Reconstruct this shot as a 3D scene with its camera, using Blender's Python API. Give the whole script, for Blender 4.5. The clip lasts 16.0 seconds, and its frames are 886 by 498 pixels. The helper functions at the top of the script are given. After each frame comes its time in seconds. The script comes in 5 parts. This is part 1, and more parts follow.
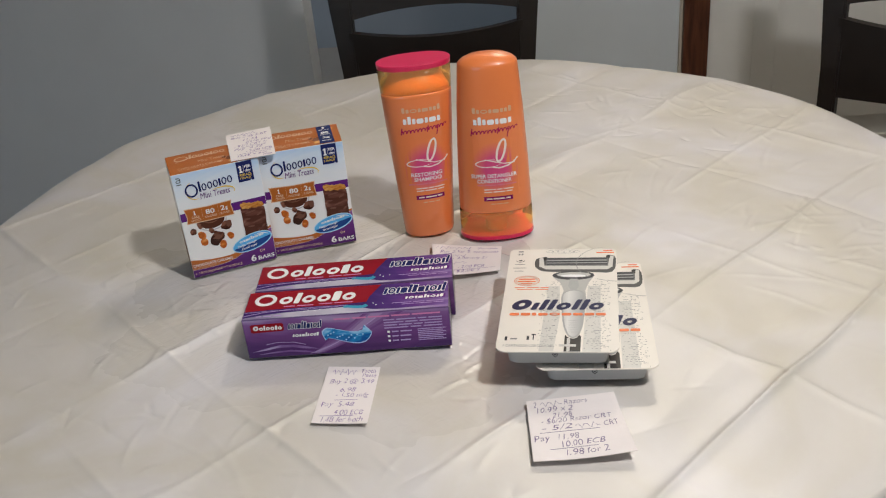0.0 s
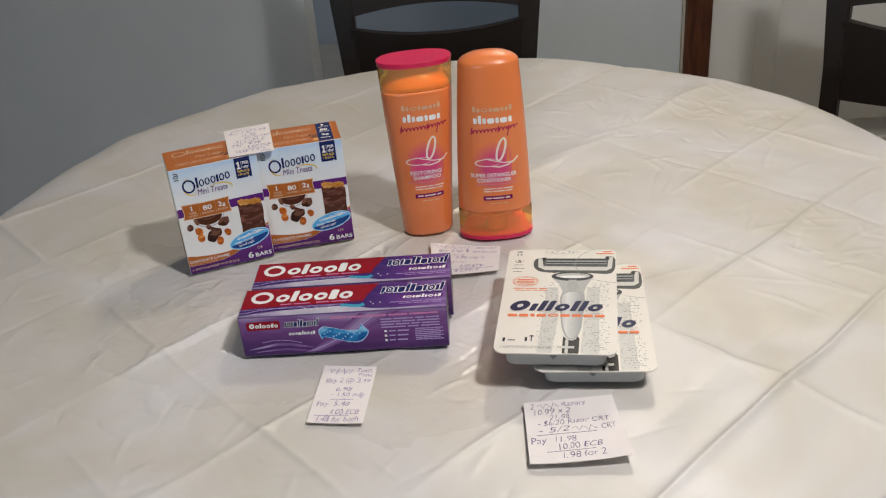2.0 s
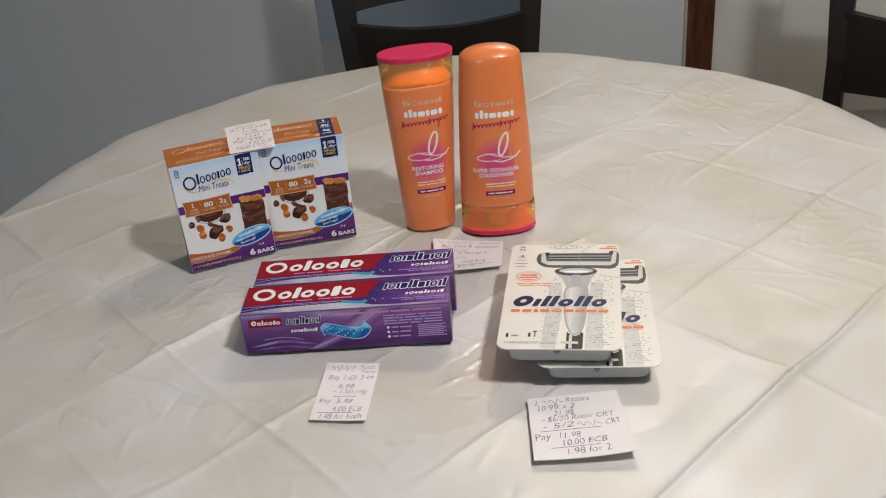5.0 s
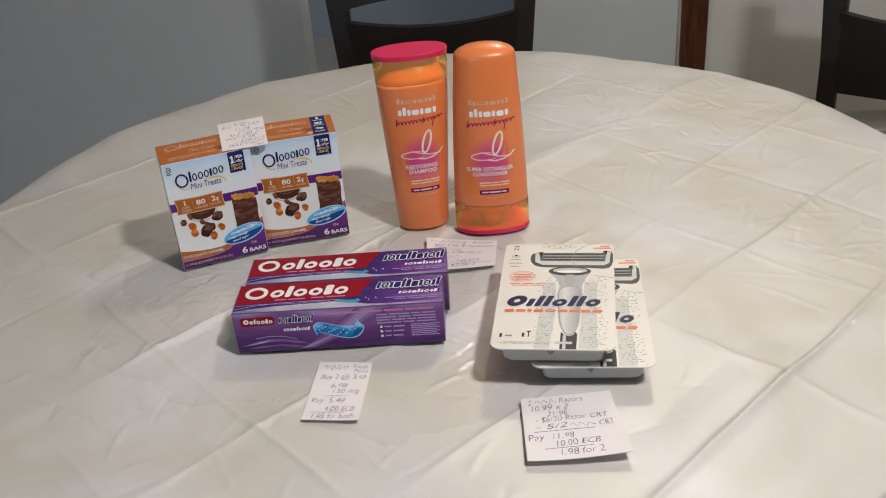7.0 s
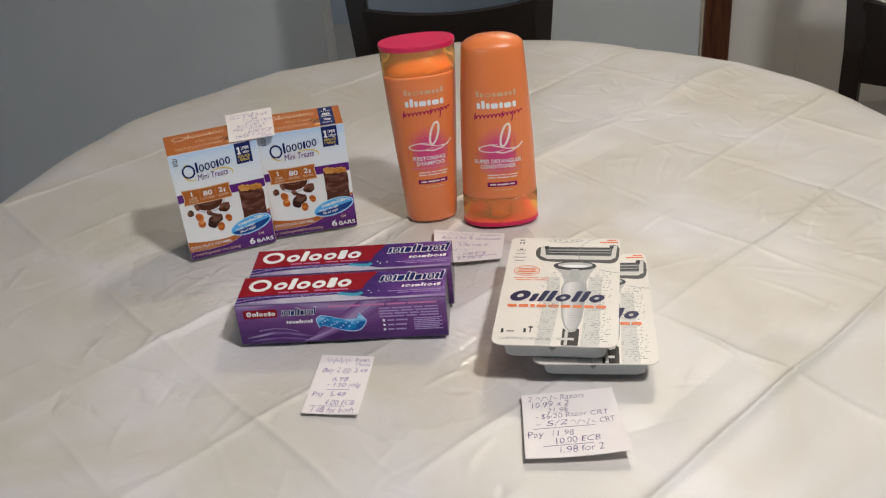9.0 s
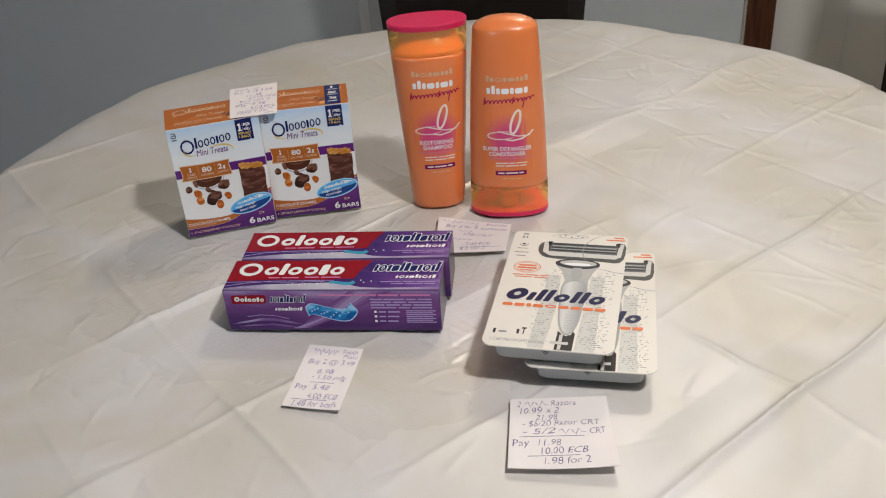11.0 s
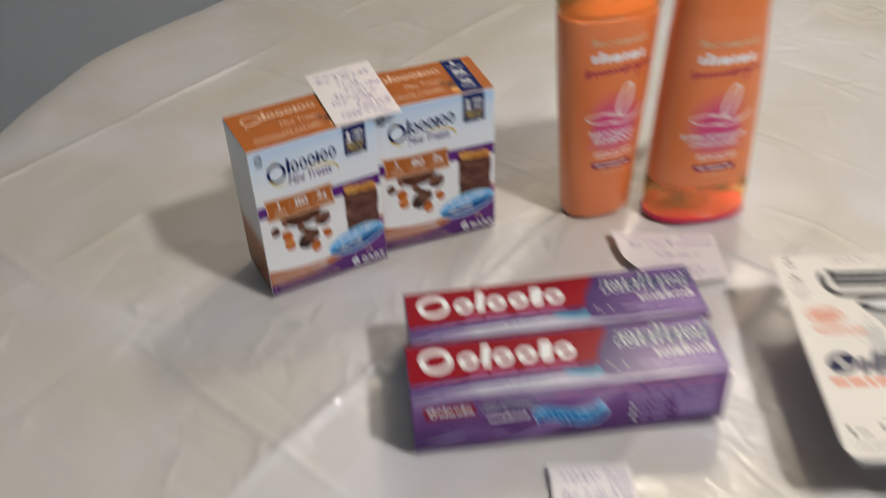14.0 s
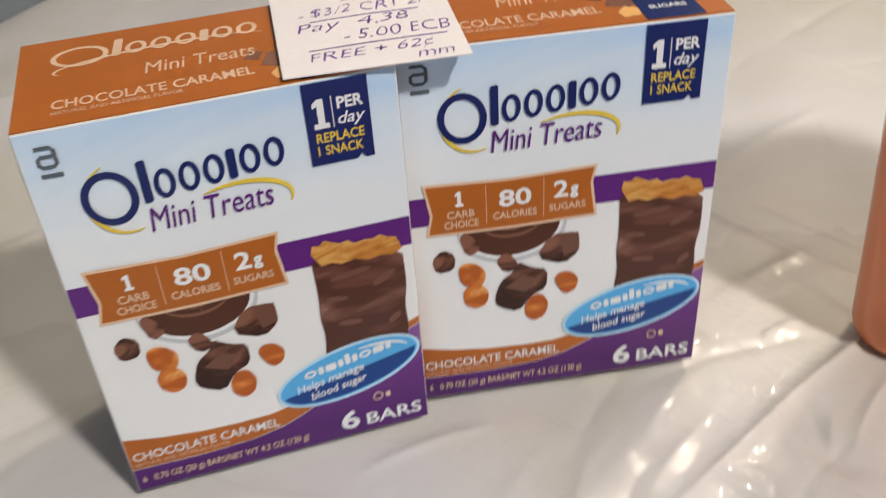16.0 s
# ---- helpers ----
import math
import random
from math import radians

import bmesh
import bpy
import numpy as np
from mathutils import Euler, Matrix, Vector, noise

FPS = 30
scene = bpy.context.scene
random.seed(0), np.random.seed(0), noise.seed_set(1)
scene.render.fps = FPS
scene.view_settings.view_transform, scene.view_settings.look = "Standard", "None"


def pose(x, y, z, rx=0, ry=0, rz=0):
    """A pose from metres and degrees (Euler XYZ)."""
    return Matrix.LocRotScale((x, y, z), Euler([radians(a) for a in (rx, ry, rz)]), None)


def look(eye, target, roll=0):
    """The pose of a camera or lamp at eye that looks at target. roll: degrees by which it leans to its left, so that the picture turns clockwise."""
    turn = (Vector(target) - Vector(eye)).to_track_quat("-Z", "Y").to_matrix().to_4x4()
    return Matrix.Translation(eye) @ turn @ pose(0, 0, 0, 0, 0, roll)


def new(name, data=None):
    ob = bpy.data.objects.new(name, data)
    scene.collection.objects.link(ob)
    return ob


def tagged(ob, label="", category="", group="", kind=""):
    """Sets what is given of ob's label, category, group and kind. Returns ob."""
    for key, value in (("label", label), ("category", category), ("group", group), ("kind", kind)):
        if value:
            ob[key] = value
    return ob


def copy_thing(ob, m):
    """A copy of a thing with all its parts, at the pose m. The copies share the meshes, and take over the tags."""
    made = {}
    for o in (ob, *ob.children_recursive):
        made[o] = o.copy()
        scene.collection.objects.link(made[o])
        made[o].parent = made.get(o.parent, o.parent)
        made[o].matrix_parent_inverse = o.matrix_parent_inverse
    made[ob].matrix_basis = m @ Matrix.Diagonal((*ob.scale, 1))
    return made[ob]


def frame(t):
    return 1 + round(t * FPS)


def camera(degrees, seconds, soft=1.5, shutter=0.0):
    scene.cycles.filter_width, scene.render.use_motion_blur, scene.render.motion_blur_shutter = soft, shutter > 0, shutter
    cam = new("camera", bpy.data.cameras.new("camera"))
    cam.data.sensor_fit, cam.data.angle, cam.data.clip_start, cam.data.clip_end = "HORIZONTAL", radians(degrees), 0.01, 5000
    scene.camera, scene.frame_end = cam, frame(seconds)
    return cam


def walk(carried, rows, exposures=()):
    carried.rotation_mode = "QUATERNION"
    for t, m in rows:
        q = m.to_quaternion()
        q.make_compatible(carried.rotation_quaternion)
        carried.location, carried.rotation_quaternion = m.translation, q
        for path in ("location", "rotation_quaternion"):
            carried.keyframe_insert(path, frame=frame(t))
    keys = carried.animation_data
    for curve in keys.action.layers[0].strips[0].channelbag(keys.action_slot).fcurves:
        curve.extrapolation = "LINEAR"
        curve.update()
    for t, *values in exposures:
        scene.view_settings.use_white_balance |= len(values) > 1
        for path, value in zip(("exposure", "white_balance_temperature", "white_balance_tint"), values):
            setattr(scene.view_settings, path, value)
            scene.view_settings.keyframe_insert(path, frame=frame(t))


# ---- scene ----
cam = camera(49.99, 16.0, soft=1.15, shutter=0.8)
PATH = [
    (0, (0.1411, 0.0600, 1.2997), (0.0573, 1.8084, 0.3322), -5.42),
    (0.5, (0.1446, 0.0586, 1.2996), (0.0479, 1.8056, 0.3308), -5.63),
    (1, (0.1450, 0.0623, 1.2962), (0.0539, 1.8083, 0.3250), -5.50),
    (1.5, (0.1415, 0.0637, 1.3006), (0.0553, 1.8139, 0.3366), -4.85),
    (2, (0.1417, 0.0673, 1.2975), (0.0593, 1.8134, 0.3256), -4.74),
    (2.5, (0.1362, 0.0710, 1.2947), (0.0597, 1.8126, 0.3143), -4.63),
    (3, (0.1364, 0.0737, 1.2966), (0.0616, 1.8164, 0.3181), -5.09),
    (3.5, (0.1382, 0.0727, 1.2951), (0.0576, 1.8165, 0.3190), -5.17),
    (4, (0.1417, 0.0720, 1.2965), (0.0526, 1.8138, 0.3177), -5.33),
    (6.5, (0.1427, 0.0735, 1.2914), (0.0626, 1.8149, 0.3110), -4.86),
    (7, (0.1405, 0.0763, 1.2937), (0.0673, 1.8159, 0.3096), -4.68),
    (7.5, (0.1372, 0.0756, 1.2920), (0.0651, 1.8159, 0.3091), -4.62),
    (8, (0.1380, 0.0757, 1.2914), (0.0673, 1.8124, 0.3021), -4.67),
    (8.5, (0.1426, 0.0795, 1.2971), (0.0649, 1.8158, 0.3075), -4.64),
    (9, (0.1637, 0.0862, 1.2949), (0.0319, 1.8104, 0.2899), -5.26),
    (11.5, (0.2016, 0.1378, 1.2896), (-0.0171, 1.8196, 0.2296), -4.12),
    (12, (0.1971, 0.1418, 1.2887), (-0.0115, 1.8113, 0.2074), -4.31),
    (12.5, (0.1863, 0.1574, 1.2830), (-0.0322, 1.7991, 0.1619), -4.10),
    (13, (0.1247, 0.1968, 1.2806), (0.0058, 1.8471, 0.1571), -2.89),
    (13.3, (0.0299, 0.2481, 1.2817), (0.1375, 1.8929, 0.1490), -3.67),
    (13.7, (-0.0724, 0.3264, 1.2609), (0.0711, 1.9028, 0.0385), -2.44),
    (14, (-0.1132, 0.4416, 1.2404), (0.0190, 2.0086, 0.0047), -2.65),
    (14.2, (-0.1267, 0.5248, 1.2361), (0.0230, 2.0598, -0.0372), -2.81),
    (14.5, (-0.1449, 0.6276, 1.1938), (0.0825, 2.1167, -0.1218), -2.55),
    (14.7, (-0.1546, 0.6936, 1.1678), (0.1327, 2.1453, -0.1777), -3.30),
    (15, (-0.1616, 0.7553, 1.1161), (0.1594, 2.1606, -0.2703), -0.95),
    (15.2, (-0.1493, 0.7873, 1.0792), (0.0740, 2.2015, -0.3173), -1.43),
    (15.5, (-0.1026, 0.8182, 1.0394), (-0.0571, 2.3354, -0.2628), -2.22),
    (15.7, (-0.0837, 0.8205, 1.0124), (-0.1834, 2.3747, -0.2424), -4.53),
    (16, (-0.0733, 0.8255, 0.9922), (-0.2474, 2.4373, -0.1790), -4.07),
]
walk(cam, [(t, look(eye, target, roll)) for t, eye, target, roll in PATH], [(0, 0.0, 6250, 9), (13.0, 0.0, 6250, 9), (15.0, 0.0, 6350, 9), (16.0, 0.37, 6400, 9)])

# ---- world and lights ----
world = bpy.data.worlds.new("world")
world.use_nodes = True
scene.world = world
sky = world.node_tree.nodes.new("ShaderNodeTexSky")
sky.sky_type, sky.sun_disc = "NISHITA", False
sky.sun_elevation, sky.sun_rotation = radians(35), radians(200)
world.node_tree.links.new(sky.outputs[0], world.node_tree.nodes["Background"].inputs[0])
world.node_tree.nodes["Background"].inputs[1].default_value = 0.1


def area_lamp(name, place, target, sx, sy, watts, colour, shape="RECTANGLE"):
    data = bpy.data.lights.new(name, "AREA")
    data.shape, data.size, data.size_y, data.energy, data.color = shape, sx, sy, watts, colour
    ob = new(name, data)
    ob.matrix_world = look(place, target)
    return ob


bulb = bpy.data.lights.new("pendant_bulb", "POINT")
bulb.energy, bulb.color, bulb.shadow_soft_size = 70, (1.0, 0.942, 0.88), 0.07
new("pendant_bulb", bulb).location = (0.68, 0.29, 2.12)
spot = bpy.data.lights.new("ceiling_bulb", "POINT")
spot.energy, spot.color, spot.shadow_soft_size = 26, (1.0, 0.86, 0.67), 0.07
new("ceiling_bulb", spot).location = (0.60, 2.08, 2.28)
area_lamp("window_daylight", (-1.2, -2.25, 1.45), (-0.4, 1.5, 1.0), 1.3, 1.2, 10.0, (0.45, 0.73, 1.0))
# Added fill that brightens the hall wall; no window stands behind it.
area_lamp("hall_fill", (-1.6, 4.0, 1.6), (0.6, 3.6, 0.9), 0.9, 1.1, 17, (0.76, 0.87, 1.0))


# ---- materials ----
def surface(name, colour, rough=0.5, metal=0.0, vary=0.08, scale=40.0, bump=0.0, bump_scale=200.0, coat=0.0, spread=0.0, ior=1.5):
    """A principled material whose colour varies at two scales, with a fine relief."""
    m = bpy.data.materials.new(name)
    m.use_nodes = True
    nodes, links = m.node_tree.nodes, m.node_tree.links
    p = nodes["Principled BSDF"]
    where = nodes.new("ShaderNodeTexCoord")
    fine, wide = nodes.new("ShaderNodeTexNoise"), nodes.new("ShaderNodeTexNoise")
    fine.inputs["Scale"].default_value, wide.inputs["Scale"].default_value = scale, scale / 9
    fine.inputs["Detail"].default_value = 4
    for n in (fine, wide):
        links.new(where.outputs["Object"], n.inputs["Vector"])
    mean = nodes.new("ShaderNodeMath")
    mean.operation = "ADD"
    links.new(fine.outputs["Fac"], mean.inputs[0])
    links.new(wide.outputs["Fac"], mean.inputs[1])
    span = nodes.new("ShaderNodeMapRange")
    span.inputs["From Min"].default_value, span.inputs["From Max"].default_value = 0.5, 1.5
    span.inputs["To Min"].default_value, span.inputs["To Max"].default_value = 1 - vary, 1 + vary
    links.new(mean.outputs[0], span.inputs["Value"])
    tint = nodes.new("ShaderNodeMix")
    tint.data_type, tint.blend_type = "RGBA", "MULTIPLY"
    tint.inputs["Factor"].default_value = 1
    tint.inputs[6].default_value = (*colour, 1)
    links.new(span.outputs["Result"], tint.inputs[7])
    links.new(tint.outputs[2], p.inputs["Base Color"])
    p.inputs["Roughness"].default_value, p.inputs["Metallic"].default_value = rough, metal
    p.inputs["Coat Weight"].default_value, p.inputs["IOR"].default_value = coat, ior
    if spread:
        rr = nodes.new("ShaderNodeMapRange")
        rr.inputs["To Min"].default_value, rr.inputs["To Max"].default_value = max(0.02, rough - spread), rough + spread
        links.new(fine.outputs["Fac"], rr.inputs["Value"])
        links.new(rr.outputs["Result"], p.inputs["Roughness"])
    if bump:
        grain, b = nodes.new("ShaderNodeTexNoise"), nodes.new("ShaderNodeBump")
        grain.inputs["Scale"].default_value, grain.inputs["Detail"].default_value = bump_scale, 5
        links.new(where.outputs["Object"], grain.inputs["Vector"])
        b.inputs["Strength"].default_value, b.inputs["Distance"].default_value = bump, 0.002
        links.new(grain.outputs["Fac"], b.inputs["Height"])
        links.new(b.outputs["Normal"], p.inputs["Normal"])
    return m


def ramp_print(name, stops, axis, low, high, rough=0.24, wobble=0.0, wscale=20.0):
    """Printed card whose ink runs from colour to colour along one axis of the thing, with wisps where wobble is set."""
    m = bpy.data.materials.new(name)
    m.use_nodes = True
    nodes, links = m.node_tree.nodes, m.node_tree.links
    p = nodes["Principled BSDF"]
    where, split = nodes.new("ShaderNodeTexCoord"), nodes.new("ShaderNodeSeparateXYZ")
    links.new(where.outputs["Object"], split.inputs[0])
    span, ramp = nodes.new("ShaderNodeMapRange"), nodes.new("ShaderNodeValToRGB")
    span.inputs["From Min"].default_value, span.inputs["From Max"].default_value = low, high
    links.new(split.outputs[axis], span.inputs["Value"])
    out = span.outputs["Result"]
    if wobble:
        n, add, stretch = nodes.new("ShaderNodeTexNoise"), nodes.new("ShaderNodeMath"), nodes.new("ShaderNodeMapping")
        stretch.inputs["Scale"].default_value = (0.35, 1.0, 1.0)
        n.inputs["Scale"].default_value, n.inputs["Detail"].default_value, n.inputs["Distortion"].default_value = wscale, 3, 1.2
        links.new(where.outputs["Object"], stretch.inputs["Vector"])
        links.new(stretch.outputs["Vector"], n.inputs["Vector"])
        add.operation = "MULTIPLY_ADD"
        links.new(n.outputs["Fac"], add.inputs[0])
        add.inputs[1].default_value = wobble
        links.new(out, add.inputs[2])
        shift = nodes.new("ShaderNodeMath")
        shift.operation = "SUBTRACT"
        links.new(add.outputs[0], shift.inputs[0])
        shift.inputs[1].default_value = wobble / 2
        out = shift.outputs[0]
    links.new(out, ramp.inputs["Fac"])
    ramp.color_ramp.elements[0].position, ramp.color_ramp.elements[0].color = stops[0][0], (*stops[0][1], 1)
    ramp.color_ramp.elements[1].position, ramp.color_ramp.elements[1].color = stops[-1][0], (*stops[-1][1], 1)
    for at, c in stops[1:-1]:
        ramp.color_ramp.elements.new(at).color = (*c, 1)
    links.new(ramp.outputs["Color"], p.inputs["Base Color"])
    p.inputs["Roughness"].default_value = rough
    p.inputs["Coat Weight"].default_value, p.inputs["IOR"].default_value = 0.05, 1.36
    return m


def ink(name, colour, rough=0.24, metal=0.0):
    return surface(name, colour, rough, metal, vary=0.05, scale=300, ior=1.36)


def clear_plastic(name, colour, rough=0.06, through_it=0.85, ior=1.35):
    m = bpy.data.materials.new(name)
    m.use_nodes = True
    p = m.node_tree.nodes["Principled BSDF"]
    p.inputs["Base Color"].default_value = (*colour, 1)
    p.inputs["Roughness"].default_value, p.inputs["Transmission Weight"].default_value = rough, through_it
    p.inputs["IOR"].default_value = ior
    return m


WALL = surface("wall_paint", (0.69, 0.71, 0.73), 0.75, vary=0.05, scale=6, bump=0.12, bump_scale=160)
# Walls out of view: made darker so that less light bounces back as fill.
WALL_UNSEEN = surface("unseen_wall_dark", (0.36, 0.34, 0.31), 0.75, vary=0.05, scale=6, bump=0.12, bump_scale=160)
WALL_PALE = surface("pale_wall_paint", (0.72, 0.78, 0.83), 0.65, vary=0.04, scale=6, bump=0.1, bump_scale=160)
# The hall's shade is put into this darker blue-grey.
WALL_HALL = surface("hall_shaded_paint", (0.36, 0.38, 0.40), 0.7, vary=0.08, scale=5, bump=0.1)
# Unseen ceiling, greyed to weaken the bounce into the table's shadows.
CEILING = surface("ceiling_paint", (0.50, 0.50, 0.51), 0.8, vary=0.03, bump=0.2, bump_scale=90)
FLOOR = surface("floor_laminate", (0.24, 0.20, 0.16), 0.45, vary=0.25, scale=14, bump=0.1, spread=0.1)
DOOR_WHITE = surface("door_paint", (0.86, 0.86, 0.83), 0.45, vary=0.04, scale=10, bump=0.06)
# Light catching the casing's bead, put into a cream colour.
LIT_EDGE = surface("casing_edge", (0.62, 0.56, 0.46), 0.5)
DARK_WOOD = surface("espresso_wood", (0.017, 0.011, 0.008), 0.5, vary=0.4, scale=30, bump=0.08, bump_scale=120, spread=0.08, ior=1.4)
WOOD_LEG = surface("table_wood", (0.05, 0.03, 0.02), 0.45, vary=0.3, scale=25)
METAL = surface("brushed_metal", (0.55, 0.53, 0.5), 0.35, 1.0)
ENAMEL = surface("dark_enamel", (0.04, 0.04, 0.042), 0.5, vary=0.1, scale=30)
PAPER = surface("note_paper", (0.84, 0.78, 0.77), 0.75, vary=0.03, scale=60, bump=0.1, bump_scale=300)
INK_PEN = ink("purple_pen", (0.19, 0.10, 0.33), 0.6)
INK_DARK = ink("dark_pen", (0.13, 0.09, 0.21), 0.6)


def brown_casing():
    m = bpy.data.materials.new("stained_casing")
    m.use_nodes = True
    nodes, links = m.node_tree.nodes, m.node_tree.links
    p = nodes["Principled BSDF"]
    where, stretch, n, ramp = (nodes.new(k) for k in ("ShaderNodeTexCoord", "ShaderNodeMapping", "ShaderNodeTexNoise", "ShaderNodeValToRGB"))
    stretch.inputs["Scale"].default_value = (60, 60, 7)
    n.inputs["Scale"].default_value, n.inputs["Detail"].default_value, n.inputs["Distortion"].default_value = 1.0, 6, 0.8
    links.new(where.outputs["Object"], stretch.inputs[0])
    links.new(stretch.outputs[0], n.inputs["Vector"])
    links.new(n.outputs["Fac"], ramp.inputs["Fac"])
    ramp.color_ramp.elements[0].position, ramp.color_ramp.elements[0].color = 0.3, (0.050, 0.015, 0.007, 1)
    ramp.color_ramp.elements[1].position, ramp.color_ramp.elements[1].color = 0.75, (0.17, 0.058, 0.027, 1)
    links.new(ramp.outputs[0], p.inputs["Base Color"])
    p.inputs["Roughness"].default_value = 0.4
    return m


CASING = brown_casing()


def vinyl_cloth():
    """Cream vinyl: semi-gloss, faintly stained, the film's whitish sheen mottled into its colour, with a fine crinkle
    over the modelled folds.
    """
    m = bpy.data.materials.new("cream_vinyl")
    m.use_nodes = True
    nodes, links = m.node_tree.nodes, m.node_tree.links
    p = nodes["Principled BSDF"]
    where = nodes.new("ShaderNodeTexCoord")
    sheen_mottle, ramp = nodes.new("ShaderNodeTexNoise"), nodes.new("ShaderNodeValToRGB")
    sheen_mottle.inputs["Scale"].default_value, sheen_mottle.inputs["Detail"].default_value, sheen_mottle.inputs["Distortion"].default_value = 5.0, 5, 0.9
    links.new(where.outputs["Object"], sheen_mottle.inputs["Vector"])
    links.new(sheen_mottle.outputs["Fac"], ramp.inputs["Fac"])
    # Beige for bare cloth, bluish white for sheen painted into the colour.
    ramp.color_ramp.elements[0].position, ramp.color_ramp.elements[0].color = 0.34, (0.585, 0.547, 0.472, 1)
    ramp.color_ramp.elements[1].position, ramp.color_ramp.elements[1].color = 0.66, (0.680, 0.655, 0.667, 1)
    links.new(ramp.outputs[0], p.inputs["Base Color"])
    gloss, span = nodes.new("ShaderNodeTexNoise"), nodes.new("ShaderNodeMapRange")
    gloss.inputs["Scale"].default_value, gloss.inputs["Detail"].default_value = 22, 4
    links.new(where.outputs["Object"], gloss.inputs["Vector"])
    span.inputs["To Min"].default_value, span.inputs["To Max"].default_value = 0.40, 0.60
    links.new(gloss.outputs["Fac"], span.inputs["Value"])
    links.new(span.outputs[0], p.inputs["Roughness"])
    crinkle, wide, b1, b2 = (nodes.new(k) for k in ("ShaderNodeTexNoise", "ShaderNodeTexVoronoi", "ShaderNodeBump", "ShaderNodeBump"))
    crinkle.inputs["Scale"].default_value, crinkle.inputs["Detail"].default_value, crinkle.inputs["Distortion"].default_value = 9, 2, 0.3
    wide.inputs["Scale"].default_value = 13
    wide.feature = "SMOOTH_F1"
    for n in (crinkle, wide):
        links.new(where.outputs["Object"], n.inputs["Vector"])
    b1.inputs["Strength"].default_value, b1.inputs["Distance"].default_value = 0.5, 0.006
    b2.inputs["Strength"].default_value, b2.inputs["Distance"].default_value = 0.10, 0.006
    links.new(crinkle.outputs["Fac"], b1.inputs["Height"])
    links.new(wide.outputs["Distance"], b2.inputs["Height"])
    links.new(b2.outputs["Normal"], b1.inputs["Normal"])
    links.new(b1.outputs["Normal"], p.inputs["Normal"])
    b3, films = nodes.new("ShaderNodeBump"), []
    for turn in (0.76, -0.80):
        film, warp = nodes.new("ShaderNodeTexNoise"), nodes.new("ShaderNodeMapping")
        warp.vector_type = "TEXTURE"
        warp.inputs["Rotation"].default_value, warp.inputs["Scale"].default_value = (0, 0, turn), (2.2, 0.80, 1.0)
        film.inputs["Scale"].default_value, film.inputs["Detail"].default_value, film.inputs["Distortion"].default_value = 58, 1.2, 2.6
        links.new(where.outputs["Object"], warp.inputs["Vector"])
        links.new(warp.outputs["Vector"], film.inputs["Vector"])
        films.append(film)
    both = nodes.new("ShaderNodeMath")
    links.new(films[0].outputs["Fac"], both.inputs[0])
    links.new(films[1].outputs["Fac"], both.inputs[1])
    b3.inputs["Strength"].default_value, b3.inputs["Distance"].default_value = 1.0, 0.0012
    links.new(both.outputs[0], b3.inputs["Height"])
    links.new(b2.outputs["Normal"], b3.inputs["Normal"])
    spot_at, ball, patch, limit = (nodes.new(k) for k in ("ShaderNodeMapping", "ShaderNodeTexGradient", "ShaderNodeMath", "ShaderNodeMapRange"))
    spot_at.vector_type, ball.gradient_type, patch.operation = "TEXTURE", "SPHERICAL", "MULTIPLY_ADD"
    spot_at.inputs["Location"].default_value, spot_at.inputs["Scale"].default_value = (-0.02, 0.955, 0.75), (0.40, 0.30, 0.4)
    links.new(where.outputs["Object"], spot_at.inputs["Vector"])
    links.new(spot_at.outputs["Vector"], ball.inputs["Vector"])
    drift = nodes.new("ShaderNodeTexNoise")
    drift.inputs["Scale"].default_value, drift.inputs["Detail"].default_value = 9.0, 4.0
    links.new(where.outputs["Object"], drift.inputs["Vector"])
    links.new(drift.outputs["Fac"], patch.inputs[0])
    patch.inputs[1].default_value = 0.9
    links.new(ball.outputs["Fac"], patch.inputs[2])
    limit.inputs["From Min"].default_value, limit.inputs["From Max"].default_value = 0.45, 1.20
    limit.inputs["To Min"].default_value, limit.inputs["To Max"].default_value = 0.02, 1.0
    limit.interpolation_type = "SMOOTHERSTEP"
    links.new(patch.outputs[0], limit.inputs["Value"])
    links.new(limit.outputs["Result"], b3.inputs["Strength"])
    dull = nodes.new("ShaderNodeMapRange")
    dull.inputs["To Min"].default_value, dull.inputs["To Max"].default_value = 0.38, 0.035
    dull.inputs["From Max"].default_value = 1.0
    links.new(limit.outputs["Result"], dull.inputs["Value"])
    links.new(dull.outputs["Result"], p.inputs["Coat Roughness"])
    p.inputs["Coat Weight"].default_value, p.inputs["Coat Roughness"].default_value, p.inputs["Coat IOR"].default_value = 0.9, 0.06, 1.5
    links.new(b3.outputs["Normal"], p.inputs["Coat Normal"])
    return m


VINYL = vinyl_cloth()


# ---- building helpers ----
def link_mesh(name, bm, material, parent=None, smooth=False):
    me = bpy.data.meshes.new(name)
    bm.normal_update()
    bm.to_mesh(me)
    bm.free()
    me.materials.append(material)
    if smooth:
        for f in me.polygons:
            f.use_smooth = True
    ob = new(name, me)
    if parent is not None:
        ob.parent = parent
    return ob


def part(name, bm, material, parent, label="", smooth=False):
    ob = link_mesh(name, bm, material, parent, smooth)
    return tagged(ob, label) if label else ob


